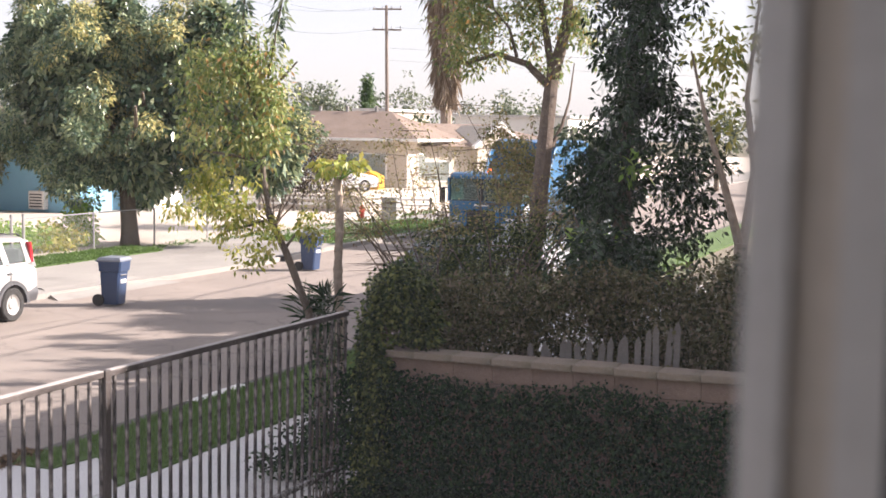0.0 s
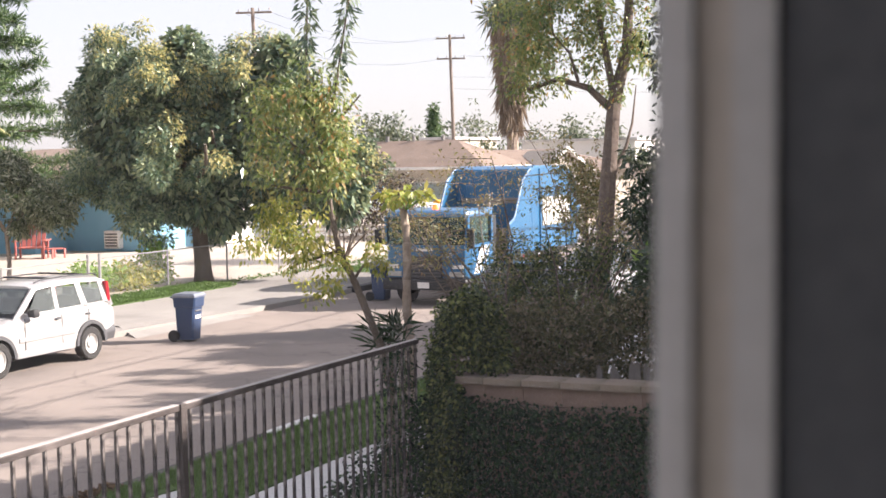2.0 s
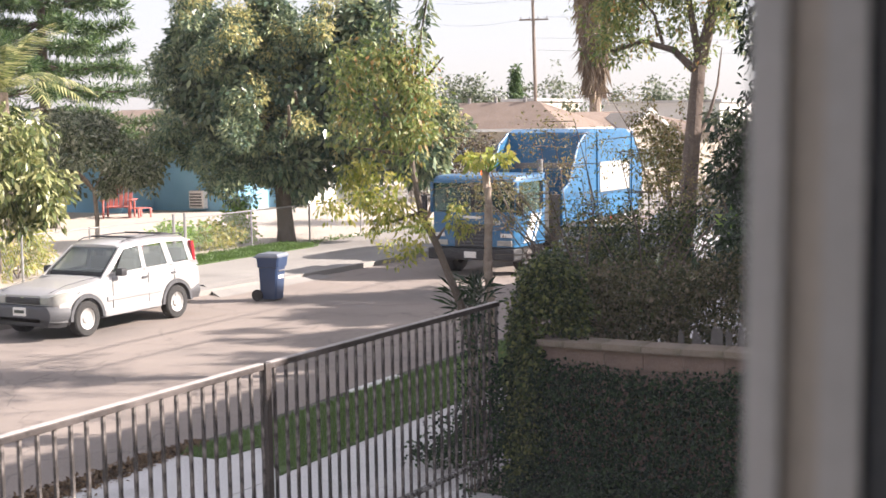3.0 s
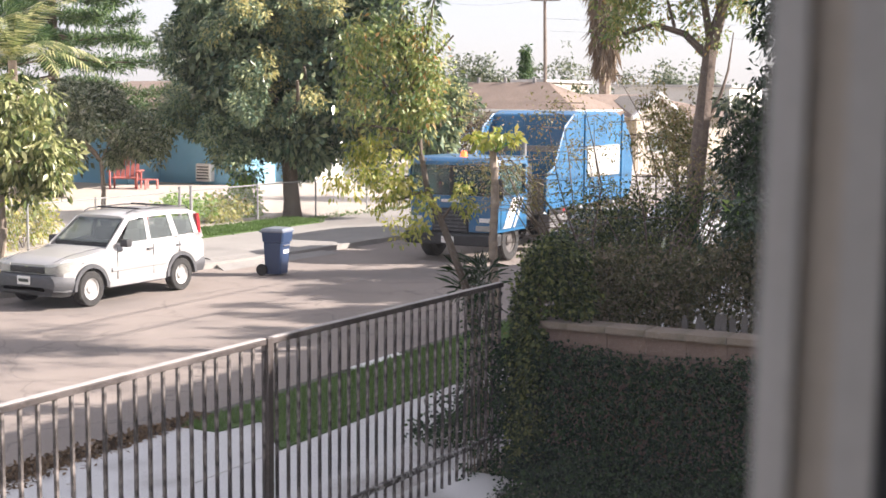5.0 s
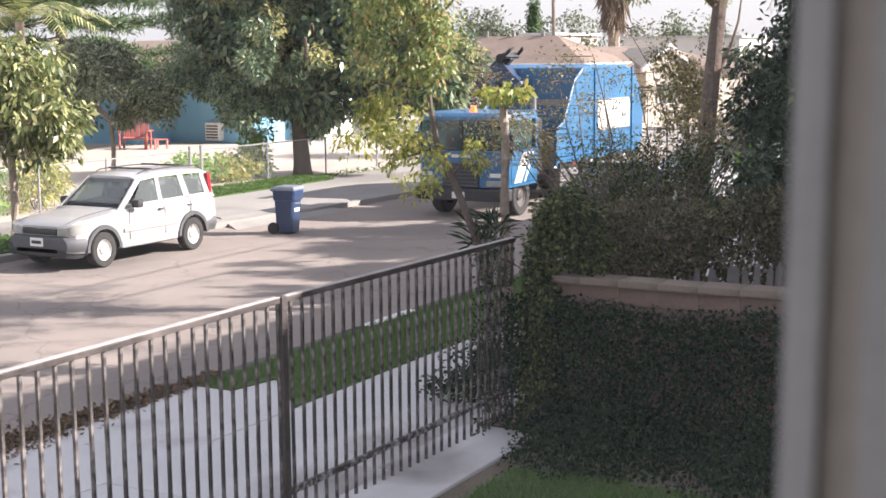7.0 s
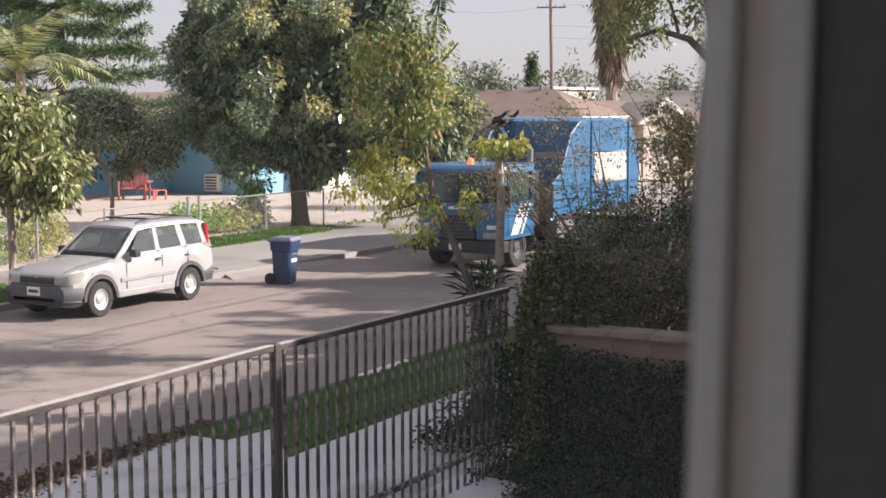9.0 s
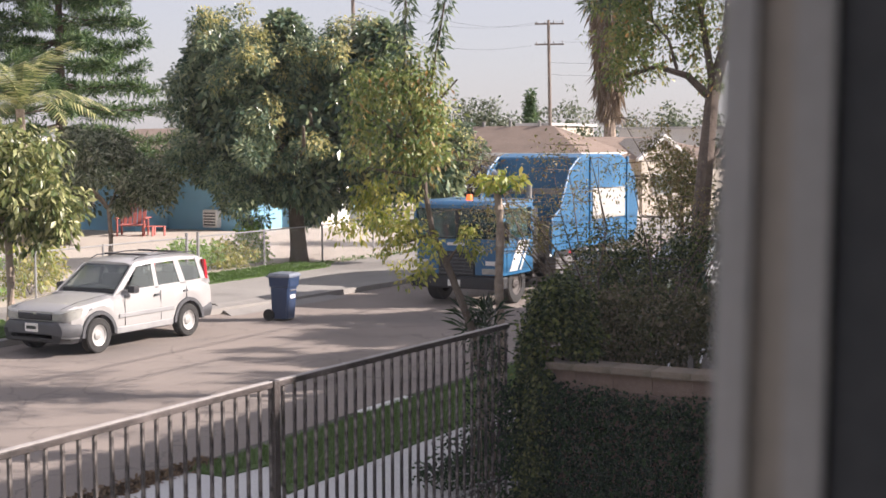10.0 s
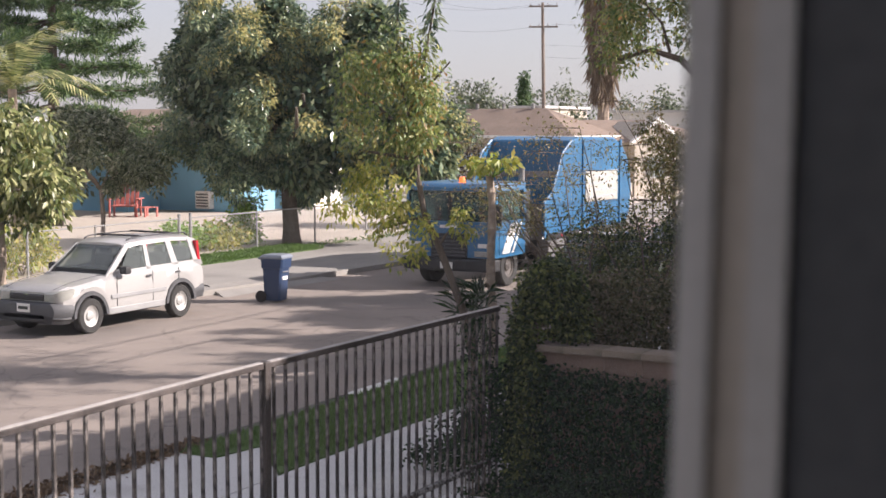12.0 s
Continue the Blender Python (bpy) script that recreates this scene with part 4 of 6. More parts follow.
def truck():
    t = thing("refuse_truck", pose(TRUCK_ROWS[0][1], TRUCK_Y, 0, 0, 0, 180), "bright blue side-loading refuse truck on the street", "truck")
    bm = bmesh.new()
    # cab shell: front, roof and sides with rounded corners
    loft(bm, [[(x, y, z) for x, y in ((0.0, 0.95), (-0.05, 1.13), (-0.2, 1.22), (-1.75, 1.22), (-1.8, 1.15), (-1.8, -1.15), (-1.75, -1.22), (-0.2, -1.22), (-0.05, -1.13), (0.0, -0.95))] for z in (0.75, 1.55, 1.62)])
    cab = part("cab", bm, BLUE, t, "blue cab", True)
    bm = bmesh.new()
    loft(bm, [[(x - inset * 0.9, y * (1 - inset * 0.25), z) for x, y in ((0.0, 0.95), (-0.05, 1.13), (-0.2, 1.22), (-1.75, 1.22), (-1.8, 1.15), (-1.8, -1.15), (-1.75, -1.22), (-0.2, -1.22), (-0.05, -1.13), (0.0, -0.95))] for z, inset in ((2.36, 0.02), (2.44, 0.03), (2.52, 0.12), (2.55, 0.3))])
    part("cab_roof", bm, BLUE, t, "", True)
    for y in (-1.19, 1.19):
        for x in (-0.12, -1.72):
            bm = bmesh.new()
            box(bm, x - 0.07, x + 0.07, y - 0.04, y + 0.04, 1.6, 2.38, 0.015)
            part("pillar", bm, BLUE, t)
    bm = bmesh.new()
    box(bm, -0.1, -0.02, -0.05, 0.05, 1.6, 2.38, 0.015)
    part("centre_pillar", bm, DARK, t)
    bm = bmesh.new()
    box(bm, -1.7, -1.3, -1.12, 1.12, 1.5, 2.36, 0.03)
    part("cab_rear_wall", bm, SEATS, t)
    for y in (-0.6, 0.6):
        bm = bmesh.new()
        box(bm, -1.28, -0.85, y - 0.28, y + 0.28, 1.5, 2.1, 0.08)
        part("seat", bm, SEATS, t)
    bm = bmesh.new()
    box(bm, -0.5, -0.12, -1.1, 1.1, 1.5, 1.66, 0.04)
    part("dashboard", bm, DARK, t)
    for y0, y1 in ((-1.1, -0.05), (0.05, 1.1)):
        bm = bmesh.new()
        box(bm, -0.07, -0.045, y0, y1, 1.63, 2.37, 0.004)
        part("windscreen", bm, CABGLASS, t, "dark green-tinted windscreen pane")
    for s in (1, -1):
        bm = bmesh.new()
        box(bm, -1.5, -0.3, s * 1.19 - 0.01, s * 1.19 + 0.01, 1.63, 2.36, 0.004)
        part("side_window", bm, CABGLASS, t)
        bm = bmesh.new()
        box(bm, -1.55, -0.28, s * 1.222 - 0.012, s * 1.222 + 0.012, 0.82, 1.58, 0.02)
        door = part("door", bm, BLUE, t)
        for x0, wide in ((-0.4, 0.42), (-0.95, 0.1)):
            bm = bmesh.new()
            extrude(bm, [(x0, 0.84), (x0 - wide, 0.84), (x0 - wide - 0.5, 1.56), (x0 - 0.5, 1.56)], 1, s * 1.238 - 0.005, s * 1.238 + 0.005)
            part("stripe", bm, WHITE, door, "white slanted stripe")
        bm = bmesh.new()
        box(bm, 0.02, 0.1, s * 1.36 - 0.1, s * 1.36 + 0.1, 1.55, 2.05, 0.03)
        mir = part("mirror", bm, DARK, t)
        bm = bmesh.new()
        rod(bm, (-0.08, s * 1.2, 2.05), (0.04, s * 1.36, 2.05), 0.018)
        part("mirror_arm", bm, DARK, mir)
        bm = bmesh.new()
        box(bm, -0.04, 0.035, s * 0.9 - 0.2, s * 0.9 + 0.2, 0.78, 0.92, 0.02)
        part("headlight", bm, CLEARLENS, t)
        bm = bmesh.new()
        box(bm, 0.0, 0.02, s * 0.95 - 0.16, s * 0.95 + 0.16, 1.0, 1.1, 0.006)
        part("marker_panel", bm, WHITE, t)
    bm = bmesh.new()
    box(bm, -0.02, 0.03, -0.5, 0.5, 0.72, 1.32, 0.03)
    g = part("grille", bm, DARK, t, "black radiator grille")
    for k in range(6):
        bm = bmesh.new()
        box(bm, 0.03, 0.045, -0.46, 0.46, 0.77 + 0.09 * k, 0.81 + 0.09 * k, 0.005)
        part("slat", bm, CLADDING, g)
    txt = bpy.data.curves.new("fleet_number", "FONT")
    txt.body, txt.size, txt.extrude, txt.align_x = "2958", 0.17, 0.004, "CENTER"
    txt.materials.append(WHITE)
    num = new("fleet_number", txt)
    num.parent = t
    num.matrix_basis = Matrix.Translation((0.006, 0.62, 1.3)) @ Matrix.Rotation(radians(90), 4, "Z") @ Matrix.Rotation(radians(90), 4, "X")
    bm = bmesh.new()
    box(bm, 0.0, 0.02, -0.25, 0.25, 1.46, 1.53, 0.004)
    part("maker_bar", bm, WHITE, t)
    bm = bmesh.new()
    box(bm, -0.35, 0.14, -1.22, 1.22, 0.42, 0.72, 0.05)
    part("bumper", bm, DARK, t, "black steel bumper")
    bm = bmesh.new()
    box(bm, 0.145, 0.16, -0.17, 0.17, 0.48, 0.64, 0.004)
    part("number_plate", bm, WHITE, t)
    bm = bmesh.new()
    rod(bm, (-0.45, 0.12, 2.55), (-0.45, 0.12, 2.6), 0.09, 0.085, 14)
    rod(bm, (-0.45, 0.12, 2.6), (-0.45, 0.12, 2.69), 0.08, 0.06, 14)
    part("beacon", bm, ORANGE, t, "glowing amber beacon", True)
    bm = bmesh.new()
    box(bm, -8.2, -0.3, -0.5, 0.5, 0.62, 0.9, 0.02)
    part("chassis", bm, DARK, t, "black chassis")
    bm = bmesh.new()
    box(bm, -2.35, -1.82, -1.1, 1.1, 0.9, 2.35, 0.06)
    part("engine_cover", bm, DARK, t)
    bm = bmesh.new()
    rod(bm, (-2.1, 0.95, 1.2), (-2.1, 0.95, 2.9), 0.08, 0.08, 12)
    part("exhaust_stack", bm, STEEL, t)
    side = [(-4.7, 1.0), (-4.7, 3.56), (-5.1, 3.66), (-7.7, 3.64), (-8.4, 3.42), (-8.95, 2.92), (-9.2, 2.2), (-9.1, 1.5), (-8.7, 1.0)]
    bm = bmesh.new()
    extrude(bm, side, 1, -1.24, 1.24, 0.06)
    body = part("body", bm, BLUE, t, "blue steel refuse body with curved tail")
    for s in (1, -1):
        bm = bmesh.new()
        extrude(bm, [(-4.72, 1.0), (-2.9, 1.0), (-2.9, 1.95), (-3.4, 2.15), (-4.1, 3.2), (-4.72, 3.5)], 1, s * 1.2 - 0.04, s * 1.2 + 0.04, 0.015)
        part("hopper_cheek", bm, BLUE, body, "slant-edged blue hopper side")
        bm = bmesh.new()
        tube(bm, [(-2.9, s * 1.2, 1.97), (-3.42, s * 1.2, 2.18), (-4.1, s * 1.2, 3.23), (-4.7, s * 1.2, 3.55)], [0.035] * 4, 6)
        part("hopper_rim", bm, BLUE, body)
    bm = bmesh.new()
    box(bm, -4.7, -2.95, -1.16, 1.16, 1.0, 1.5, 0.02)
    box(bm, -3.05, -2.93, -1.16, 1.16, 1.5, 1.92, 0.02)
    part("hopper", bm, STEEL, body, "worn steel hopper floor")
    bm = bmesh.new()
    box(bm, -4.78, -4.69, -1.0, 1.0, 2.55, 2.72, 0.02)
    part("packer_beam", bm, STEEL, body, "worn pale steel beam")
    for y in (-0.85, -0.28, 0.28, 0.85):
        bm = bmesh.new()
        box(bm, -4.76, -4.69, y - 0.04, y + 0.04, 2.74, 3.5, 0.01)
        part("front_rib", bm, BLUE, body)
    for xr in (-5.42, -8.2):
        for s in (1, -1):
            bm = bmesh.new()
            box(bm, xr - 0.06, xr + 0.06, s * 1.25 - 0.03, s * 1.25 + 0.03, 1.02, 3.56, 0.012)
            part("rib", bm, BLUE, body)
    for s in (1, -1):
        bm = bmesh.new()
        box(bm, -8.0, -5.6, s * 1.25 - 0.012, s * 1.25 + 0.012, 1.85, 2.7, 0.006)
        sg = part("side_panel", bm, SIGN, body, "white sign panel")
        for k in range(4):
            bm = bmesh.new()
            box(bm, -7.8, -5.8 - 0.35 * (k % 2), s * 1.266 - 0.003, s * 1.266 + 0.003, 1.95 + 0.19 * k, 2.02 + 0.19 * k)
            part("sign_bar", bm, GREYCAR, sg)
        bm = bmesh.new()
        box(bm, -8.6, -3.0, s * 1.26 - 0.03, s * 1.26 + 0.03, 1.0, 1.14, 0.01)
        part("side_rail", bm, DARK, body)
        for k in range(5):
            bm = bmesh.new()
            box(bm, -2.8 - 1.2 * k, -2.65 - 1.2 * k, s * 1.285 - 0.006, s * 1.285 + 0.006, 1.04, 1.1)
            part("reflector", bm, REDLENS if k % 2 else WHITE, body)
    for s in (1, -1):
        bm = bmesh.new()
        box(bm, -4.4, -3.2, s * 1.05 - 0.17, s * 1.05 + 0.17, 0.5, 0.98, 0.05)
        part("tank", bm, STEEL, t)
    wheels = [wheel(t, x, s * 1.0, 0.5, 0.3, 0.29, 28, DARKRIM, "dark steel rim") for x in (-1.0, -5.9, -7.2) for s in (1, -1)]
    # lift carriage that grips the bin on the kerb side
    lift = new("lift_carriage")
    lift.parent = t
    bm = bmesh.new()
    box(bm, -0.12, 0.12, -0.05, 0.35, -0.12, 0.12, 0.03)
    box(bm, -0.42, 0.42, -0.12, -0.02, -0.08, 0.08, 0.02)
    part("beam", bm, DARK, lift)
    for s in (1, -1):
        bm = bmesh.new()
        tube(bm, [(s * 0.36, -0.05, 0), (s * 0.38, -0.16, 0), (s * 0.36, -0.3, 0), (s * 0.26, -0.38, 0)], [0.05, 0.05, 0.045, 0.03], 6)
        part("gripper", bm, DARK, lift)
    bm = bmesh.new()
    box(bm, -4.62, -4.2, -1.36, -1.24, 0.6, 2.9, 0.02)
    part("lift_track", bm, STEEL, t)
    return t, wheels, lift


def bin_thing(m, label):
    t = thing("wheeled_bin", m, label, "bin", "kerbside bins")
    bm = bmesh.new()
    loft(bm, [[(x, y, z) for x, y in ((-hx, -fy), (-hx + 0.04, -fy - 0.03), (hx - 0.04, -fy - 0.03), (hx, -fy), (hx, by), (-hx, by))] for z, hx, fy, by in ((0.04, 0.2, 0.16, 0.17), (0.3, 0.21, 0.18, 0.185), (0.75, 0.222, 0.215, 0.2), (0.76, 0.245, 0.245, 0.22), (0.98, 0.255, 0.27, 0.235))])
    part("body", bm, BINBLUE, t, "", True)
    bm = bmesh.new()
    loft(bm, [[(x, y, z) for x, y in ((-hx, -fy), (hx, -fy), (hx, by), (-hx, by))] for z, hx, fy, by in ((0.975, 0.272, 0.3, 0.255), (1.01, 0.277, 0.305, 0.255), (1.06, 0.24, 0.26, 0.215), (1.075, 0.16, 0.17, 0.14))])
    part("lid", bm, BINLID, t, "lighter grey blue lid", True)
    bm = bmesh.new()
    rod(bm, (-0.2, 0.32, 0.98), (0.2, 0.32, 0.98), 0.016)
    for s in (1, -1):
        rod(bm, (s * 0.2, 0.22, 0.95), (s * 0.2, 0.32, 0.98), 0.016)
    part("handle", bm, BINBLUE, t)
    for s in (1, -1):
        bm = bmesh.new()
        rod(bm, (s * 0.22, 0.24, 0.13), (s * 0.27, 0.24, 0.13), 0.13, 0.13, 20)
        part("wheel", bm, RUBBER, t)
    bm = bmesh.new()
    rod(bm, (-0.24, 0.24, 0.13), (0.24, 0.24, 0.13), 0.012)
    part("axle", bm, STEEL, t)
    bm = bmesh.new()
    rod(bm, (-0.15, -0.255, 0.68), (0.15, -0.255, 0.68), 0.014)
    part("catch_bar", bm, STEEL, t)
    bm = bmesh.new()
    box(bm, -0.12, 0.12, -0.24, -0.228, 0.5, 0.58)
    part("marking", bm, WHITE, t, "faded white marking bars")
    return t


# ---- trees and plants ----
def limbs(bm, rng, start, r, n, reach, up, bend=0.25):
    """Forking limbs from a point."""
    ends = []
    for k in range(n):
        a = 2 * math.pi * (k + rng.uniform(-0.3, 0.3)) / n
        p = Vector(start)
        d = Vector((math.cos(a), math.sin(a), up))
        pts, rad = [tuple(p)], [r]
        for j in range(4):
            d = (d + Vector(rng.normal(size=3)) * bend).normalized()
            p = p + d * reach / 4 * rng.uniform(0.8, 1.2)
            pts.append(tuple(p))
            rad.append(r * (0.75 - 0.17 * j))
        tube(bm, pts, rad, 6)
        ends.append(pts[-1])
    return ends


def mango_tree():
    rng = np.random.default_rng(21)
    t = thing("mango_tree", pose(37.1, 25.3, 0.1), "large dense dark green mango tree with young shoots coloured yellowish as if sunlit", "tree")
    bm = bmesh.new()
    tube(bm, [(0, 0, 0), (0.02, 0.05, 0.6), (0.0, 0.1, 1.6), (0.05, 0.2, 2.6)], [0.34, 0.27, 0.24, 0.22], 12, 0.06)
    limbs(bm, rng, (0.05, 0.2, 2.4), 0.17, 7, 3.6, 0.9)
    part("trunk", bm, BARK, t, "", True)
    lobes = [((-0.6, 1.3, 5.2), (2.4, 2.4, 3.0)), ((0.0, 1.7, 4.0), (1.5, 1.3, 1.6)), ((0.3, -0.6, 5.0), (2.0, 1.9, 3.0)), ((-0.8, 1.3, 6.9), (2.0, 1.9, 1.5)), ((0.6, -1.5, 6.3), (1.3, 1.2, 1.8)), ((0.2, -0.2, 3.2), (1.8, 1.6, 1.1)), ((-0.3, 2.9, 6.0), (1.4, 1.2, 1.7)), ((1.6, -2.8, 4.6), (1.5, 1.5, 2.5)), ((1.2, -2.0, 6.7), (1.3, 1.2, 1.4)), ((2.0, -3.9, 3.8), (1.1, 1.2, 1.5)), ((0.2, 0.6, 8.0), (0.45, 0.45, 0.8)), ((-0.9, 2.6, 7.3), (1.0, 1.0, 0.9)), ((1.2, -2.4, 7.7), (0.8, 0.8, 0.8))]
    balls = np.concatenate([shell(rng, c, r, int(3.2 * (r[0] * r[1] * r[2]) ** 0.66), 0.22, 0.85) for c, r in lobes])
    balls[:, 2] -= 0.7
    cs = np.concatenate([shell(rng, b, (0.62, 0.62, 0.55), 9, 0.2, 0.75) for b in balls])
    core = np.concatenate([shell(rng, np.array(c) - (0, 0, 0.7), np.array(r) * 0.7, 130, 0.1, 0.3) for c, r in lobes])
    crown("crown", [(cs, 110, 0.32, 0.17, 0.38, 0.45), (core, 26, 0.5, 0.3, 0.5, 0.5)], t, MANGO, 22)
    # Young shoots, set on sun-facing clumps and paled so sunlight is in the colour.
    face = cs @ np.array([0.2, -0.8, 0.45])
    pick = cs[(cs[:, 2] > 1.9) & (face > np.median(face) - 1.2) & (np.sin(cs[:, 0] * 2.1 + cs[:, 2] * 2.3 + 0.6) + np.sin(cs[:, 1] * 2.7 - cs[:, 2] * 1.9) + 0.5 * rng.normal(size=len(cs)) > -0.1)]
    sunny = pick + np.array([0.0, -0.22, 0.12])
    crown("sunlit_new_growth", [(sunny, 52, 0.3, 0.14, 0.42, 0.5)], t, MANGO_NEW_LIT, 23)


def young_tree():
    """The thin bent tree on the near verge, with drooping leaves and two tall shoots."""
    rng = np.random.default_rng(31)
    t = thing("young_tree", pose(16.2, 8.2, 0.1), "slender bent young tree with drooping yellow-green leaves", "tree")
    bm = bmesh.new()
    spine = [(-0.15, -0.4, 0), (-0.2, -0.35, 0.8), (-0.32, -0.25, 1.5), (-0.42, 0.02, 2.25), (-0.5, 0.2, 2.67), (-0.5, 0.3, 3.2), (-0.48, 0.34, 3.6), (-0.54, 0.5, 4.3), (-0.5, 0.5, 4.9)]
    tube(bm, spine, [0.06, 0.056, 0.05, 0.046, 0.04, 0.033, 0.028, 0.022, 0.012], 8, 0.05)
    for a, b in (((-0.5, 0.25, 2.65), (-0.65, 0.75, 2.5)), ((-0.58, 0.4, 3.7), (-0.8, 0.9, 4.2)), ((-0.55, 0.42, 4.0), (-0.3, -0.05, 4.6)), ((-0.56, 0.4, 3.4), (-0.8, 1.0, 3.5)), ((-0.42, 0.05, 2.3), (-0.4, -0.1, 2.5))):
        rod(bm, a, b, 0.025, 0.01, 6)
    for (xa, ya, za), (xb, yb, zb) in (((-0.5, 0.62, 4.4), (-0.55, 0.5, 6.5)), ((-0.4, 0.3, 4.4), (-0.3, -0.08, 6.6))):
        rod(bm, (xa, ya, za), (xb, yb, zb), 0.018, 0.006, 6)
    part("trunk", bm, BARK, t, "", True)
    up = np.concatenate([shell(rng, c, s, n, 0.3, 0.3) for c, s, n in (((-0.75, 0.95, 4.35), (0.35, 0.4, 0.75), 70), ((-0.6, 0.5, 4.55), (0.45, 0.5, 0.6), 70), ((-0.5, 0.3, 4.2), (0.4, 0.36, 0.55), 60), ((-0.45, 0.22, 3.8), (0.3, 0.25, 0.35), 26), ((-0.55, 0.5, 3.65), (0.4, 0.55, 0.35), 40), ((-0.7, 1.15, 3.8), (0.25, 0.22, 0.4), 10))])
    crown("crown", [(up, 16, 0.2, 0.085, 0.42, 0.9)], t, YOUNG, 32)
    low = np.concatenate([shell(rng, (-0.68, 0.6, 2.8), (0.35, 0.45, 0.45), 34, 0.2, 0.3), shell(rng, (-0.7, 1.05, 3.05), (0.3, 0.3, 0.35), 20, 0.2, 0.3), shell(rng, (-0.6, 0.2, 2.45), (0.25, 0.2, 0.22), 9), shell(rng, (-0.3, -0.25, 2.55), (0.13, 0.13, 0.22), 12), shell(rng, (-0.7, 1.35, 2.7), (0.25, 0.3, 0.2), 8), shell(rng, (-0.55, 0.45, 2.2), (0.2, 0.25, 0.14), 8)])
    crown("lower_leaves", [(low, 24, 0.13, 0.075, 0.48, 1.0)], t, YELLOW, 33)
    z = np.linspace(4.7, 6.6, 30)
    s1 = np.stack([-0.5 - 0.025 * (z - 4.4), 0.62 - 0.06 * (z - 4.4), z], 1)
    s2 = np.stack([-0.4 + 0.045 * (z - 4.4), 0.3 - 0.17 * (z - 4.4), z], 1)
    crown("shoot_leaves", [(np.concatenate([s1, s2]), 11, 0.1, 0.14, 0.28, 0.9)], t, MANGO, 34)
    # spiky plant at its foot
    p = thing("spiky_plant", pose(16.0, 7.85, 0.1), "dark spiky strap-leaved plant at the tree foot", "plant")
    crown("foliage", [(shell(rng, (0, 0, 1.55), (0.26, 0.3, 0.3), 14), 12, 0.1, 0.3, 0.13, -0.3)], p, DARKLEAF, 35)
    bm = bmesh.new()
    tube(bm, [(0, 0, 0), (0.03, 0, 0.8), (0, 0.03, 1.5)], [0.03, 0.025, 0.025], 7)
    part("stem", bm, BARK, p)


def papaya():
    rng = np.random.default_rng(41)
    t = thing("papaya_tree", pose(16.1, 7.62, 0.1), "thin pale-trunked papaya tree with a small tuft of leaves", "tree")
    bm = bmesh.new()
    pts = [(0.03 * math.sin(k * 1.1), 0.05 * k / 12 + 0.02 * math.sin(k), 3.2 * k / 14) for k in range(15)]
    tube(bm, pts, [0.068 - 0.0014 * k + 0.005 * (k % 2) for k in range(15)], 9, 0.06)
    part("trunk", bm, PALEBARK, t, "ringed pale trunk", True)
    bm = bmesh.new()
    tips = []
    for k in range(11):
        a = 2 * math.pi * k / 11
        e = (0.03 + 0.26 * math.cos(a), 0.06 + 0.26 * math.sin(a), 3.34 + 0.05 * math.sin(k * 2.1))
        rod(bm, (0.02, 0.05, 3.15), e, 0.01, 0.005, 5)
        tips.append(e)
    part("stalks", bm, LIME, t)
    crown("crown", [(np.array(tips), 15, 0.06, 0.125, 0.5, 0.7)], t, YELLOW, 42)


def twig_bush():
    rng = np.random.default_rng(51)
    t = thing("twiggy_shrub", pose(19.0, 7.0, 0.1), "tall twiggy shrub with sparse yellowing leaves", "shrub")
    bm = bmesh.new()
    tips = []
    for k in range(34):
        a = rng.uniform(0, 2 * math.pi)
        p = Vector((rng.normal() * 0.15, rng.normal() * 0.15, 0))
        d = Vector((math.cos(a) * 0.55, math.sin(a) * 0.62, 1.0))
        pts, rad = [tuple(p)], [0.022]
        ln = rng.uniform(3.0, 4.9)
        for j in range(6):
            d = (d + Vector(rng.normal(size=3)) * 0.12 + Vector((0, 0, -0.06))).normalized()
            p = p + d * ln / 6
            pts.append(tuple(p))
            rad.append(0.02 * (1 - j / 6.5))
            if j > 1:
                for _ in range(3):
                    e = p + Vector((rng.normal(), rng.normal(), 0.12 * rng.normal() - 0.08)).normalized() * rng.uniform(0.3, 0.75)
                    rod(bm, tuple(p), tuple(e), 0.006, 0.002, 4)
                    tips += [tuple(e), tuple((p + e) / 2)]
        tube(bm, pts, rad, 5)
    part("branching", bm, BARK, t)
    tips = np.array(tips)
    tips = tips[tips[:, 2] > 2.15 + 0.4 * rng.uniform(size=len(tips))]
    crown("leaves", [(tips, 22, 0.2, 0.05, 0.45, 0.3)], t, DRY, 52)
    low = np.concatenate([shell(rng, (0.1, 0.0, 2.0), (0.7, 1.05, 0.62), 230, 0.2, 0.4), shell(rng, (0.4, -0.9, 2.35), (0.8, 0.8, 0.45), 70, 0.35, 0.3)])
    crown("lower_leaves", [(low, 24, 0.2, 0.08, 0.35, 0.4)], t, PILLAR, 53)


def bare_tree(name, m, label, spine, radii, forks, leaf_centres, leaf, per, size, seed, bark=BARK):
    rng = np.random.default_rng(seed)
    t = thing(name, m, label, "tree")
    bm = bmesh.new()
    tube(bm, spine, radii, 10, 0.05)
    for pts, r in forks:
        tube(bm, pts, [r * (1 - 0.8 * k / (len(pts) - 1)) for k in range(len(pts))], 7, 0.05)
    part("trunk", bm, bark, t, "", True)
    cs = np.concatenate([shell(rng, c, r, n, 0.25, 0.2) for c, r, n in leaf_centres])
    crown("crown", [(cs, per, 0.16, size, 0.42, 0.6)], t, leaf, seed + 1)
    return t


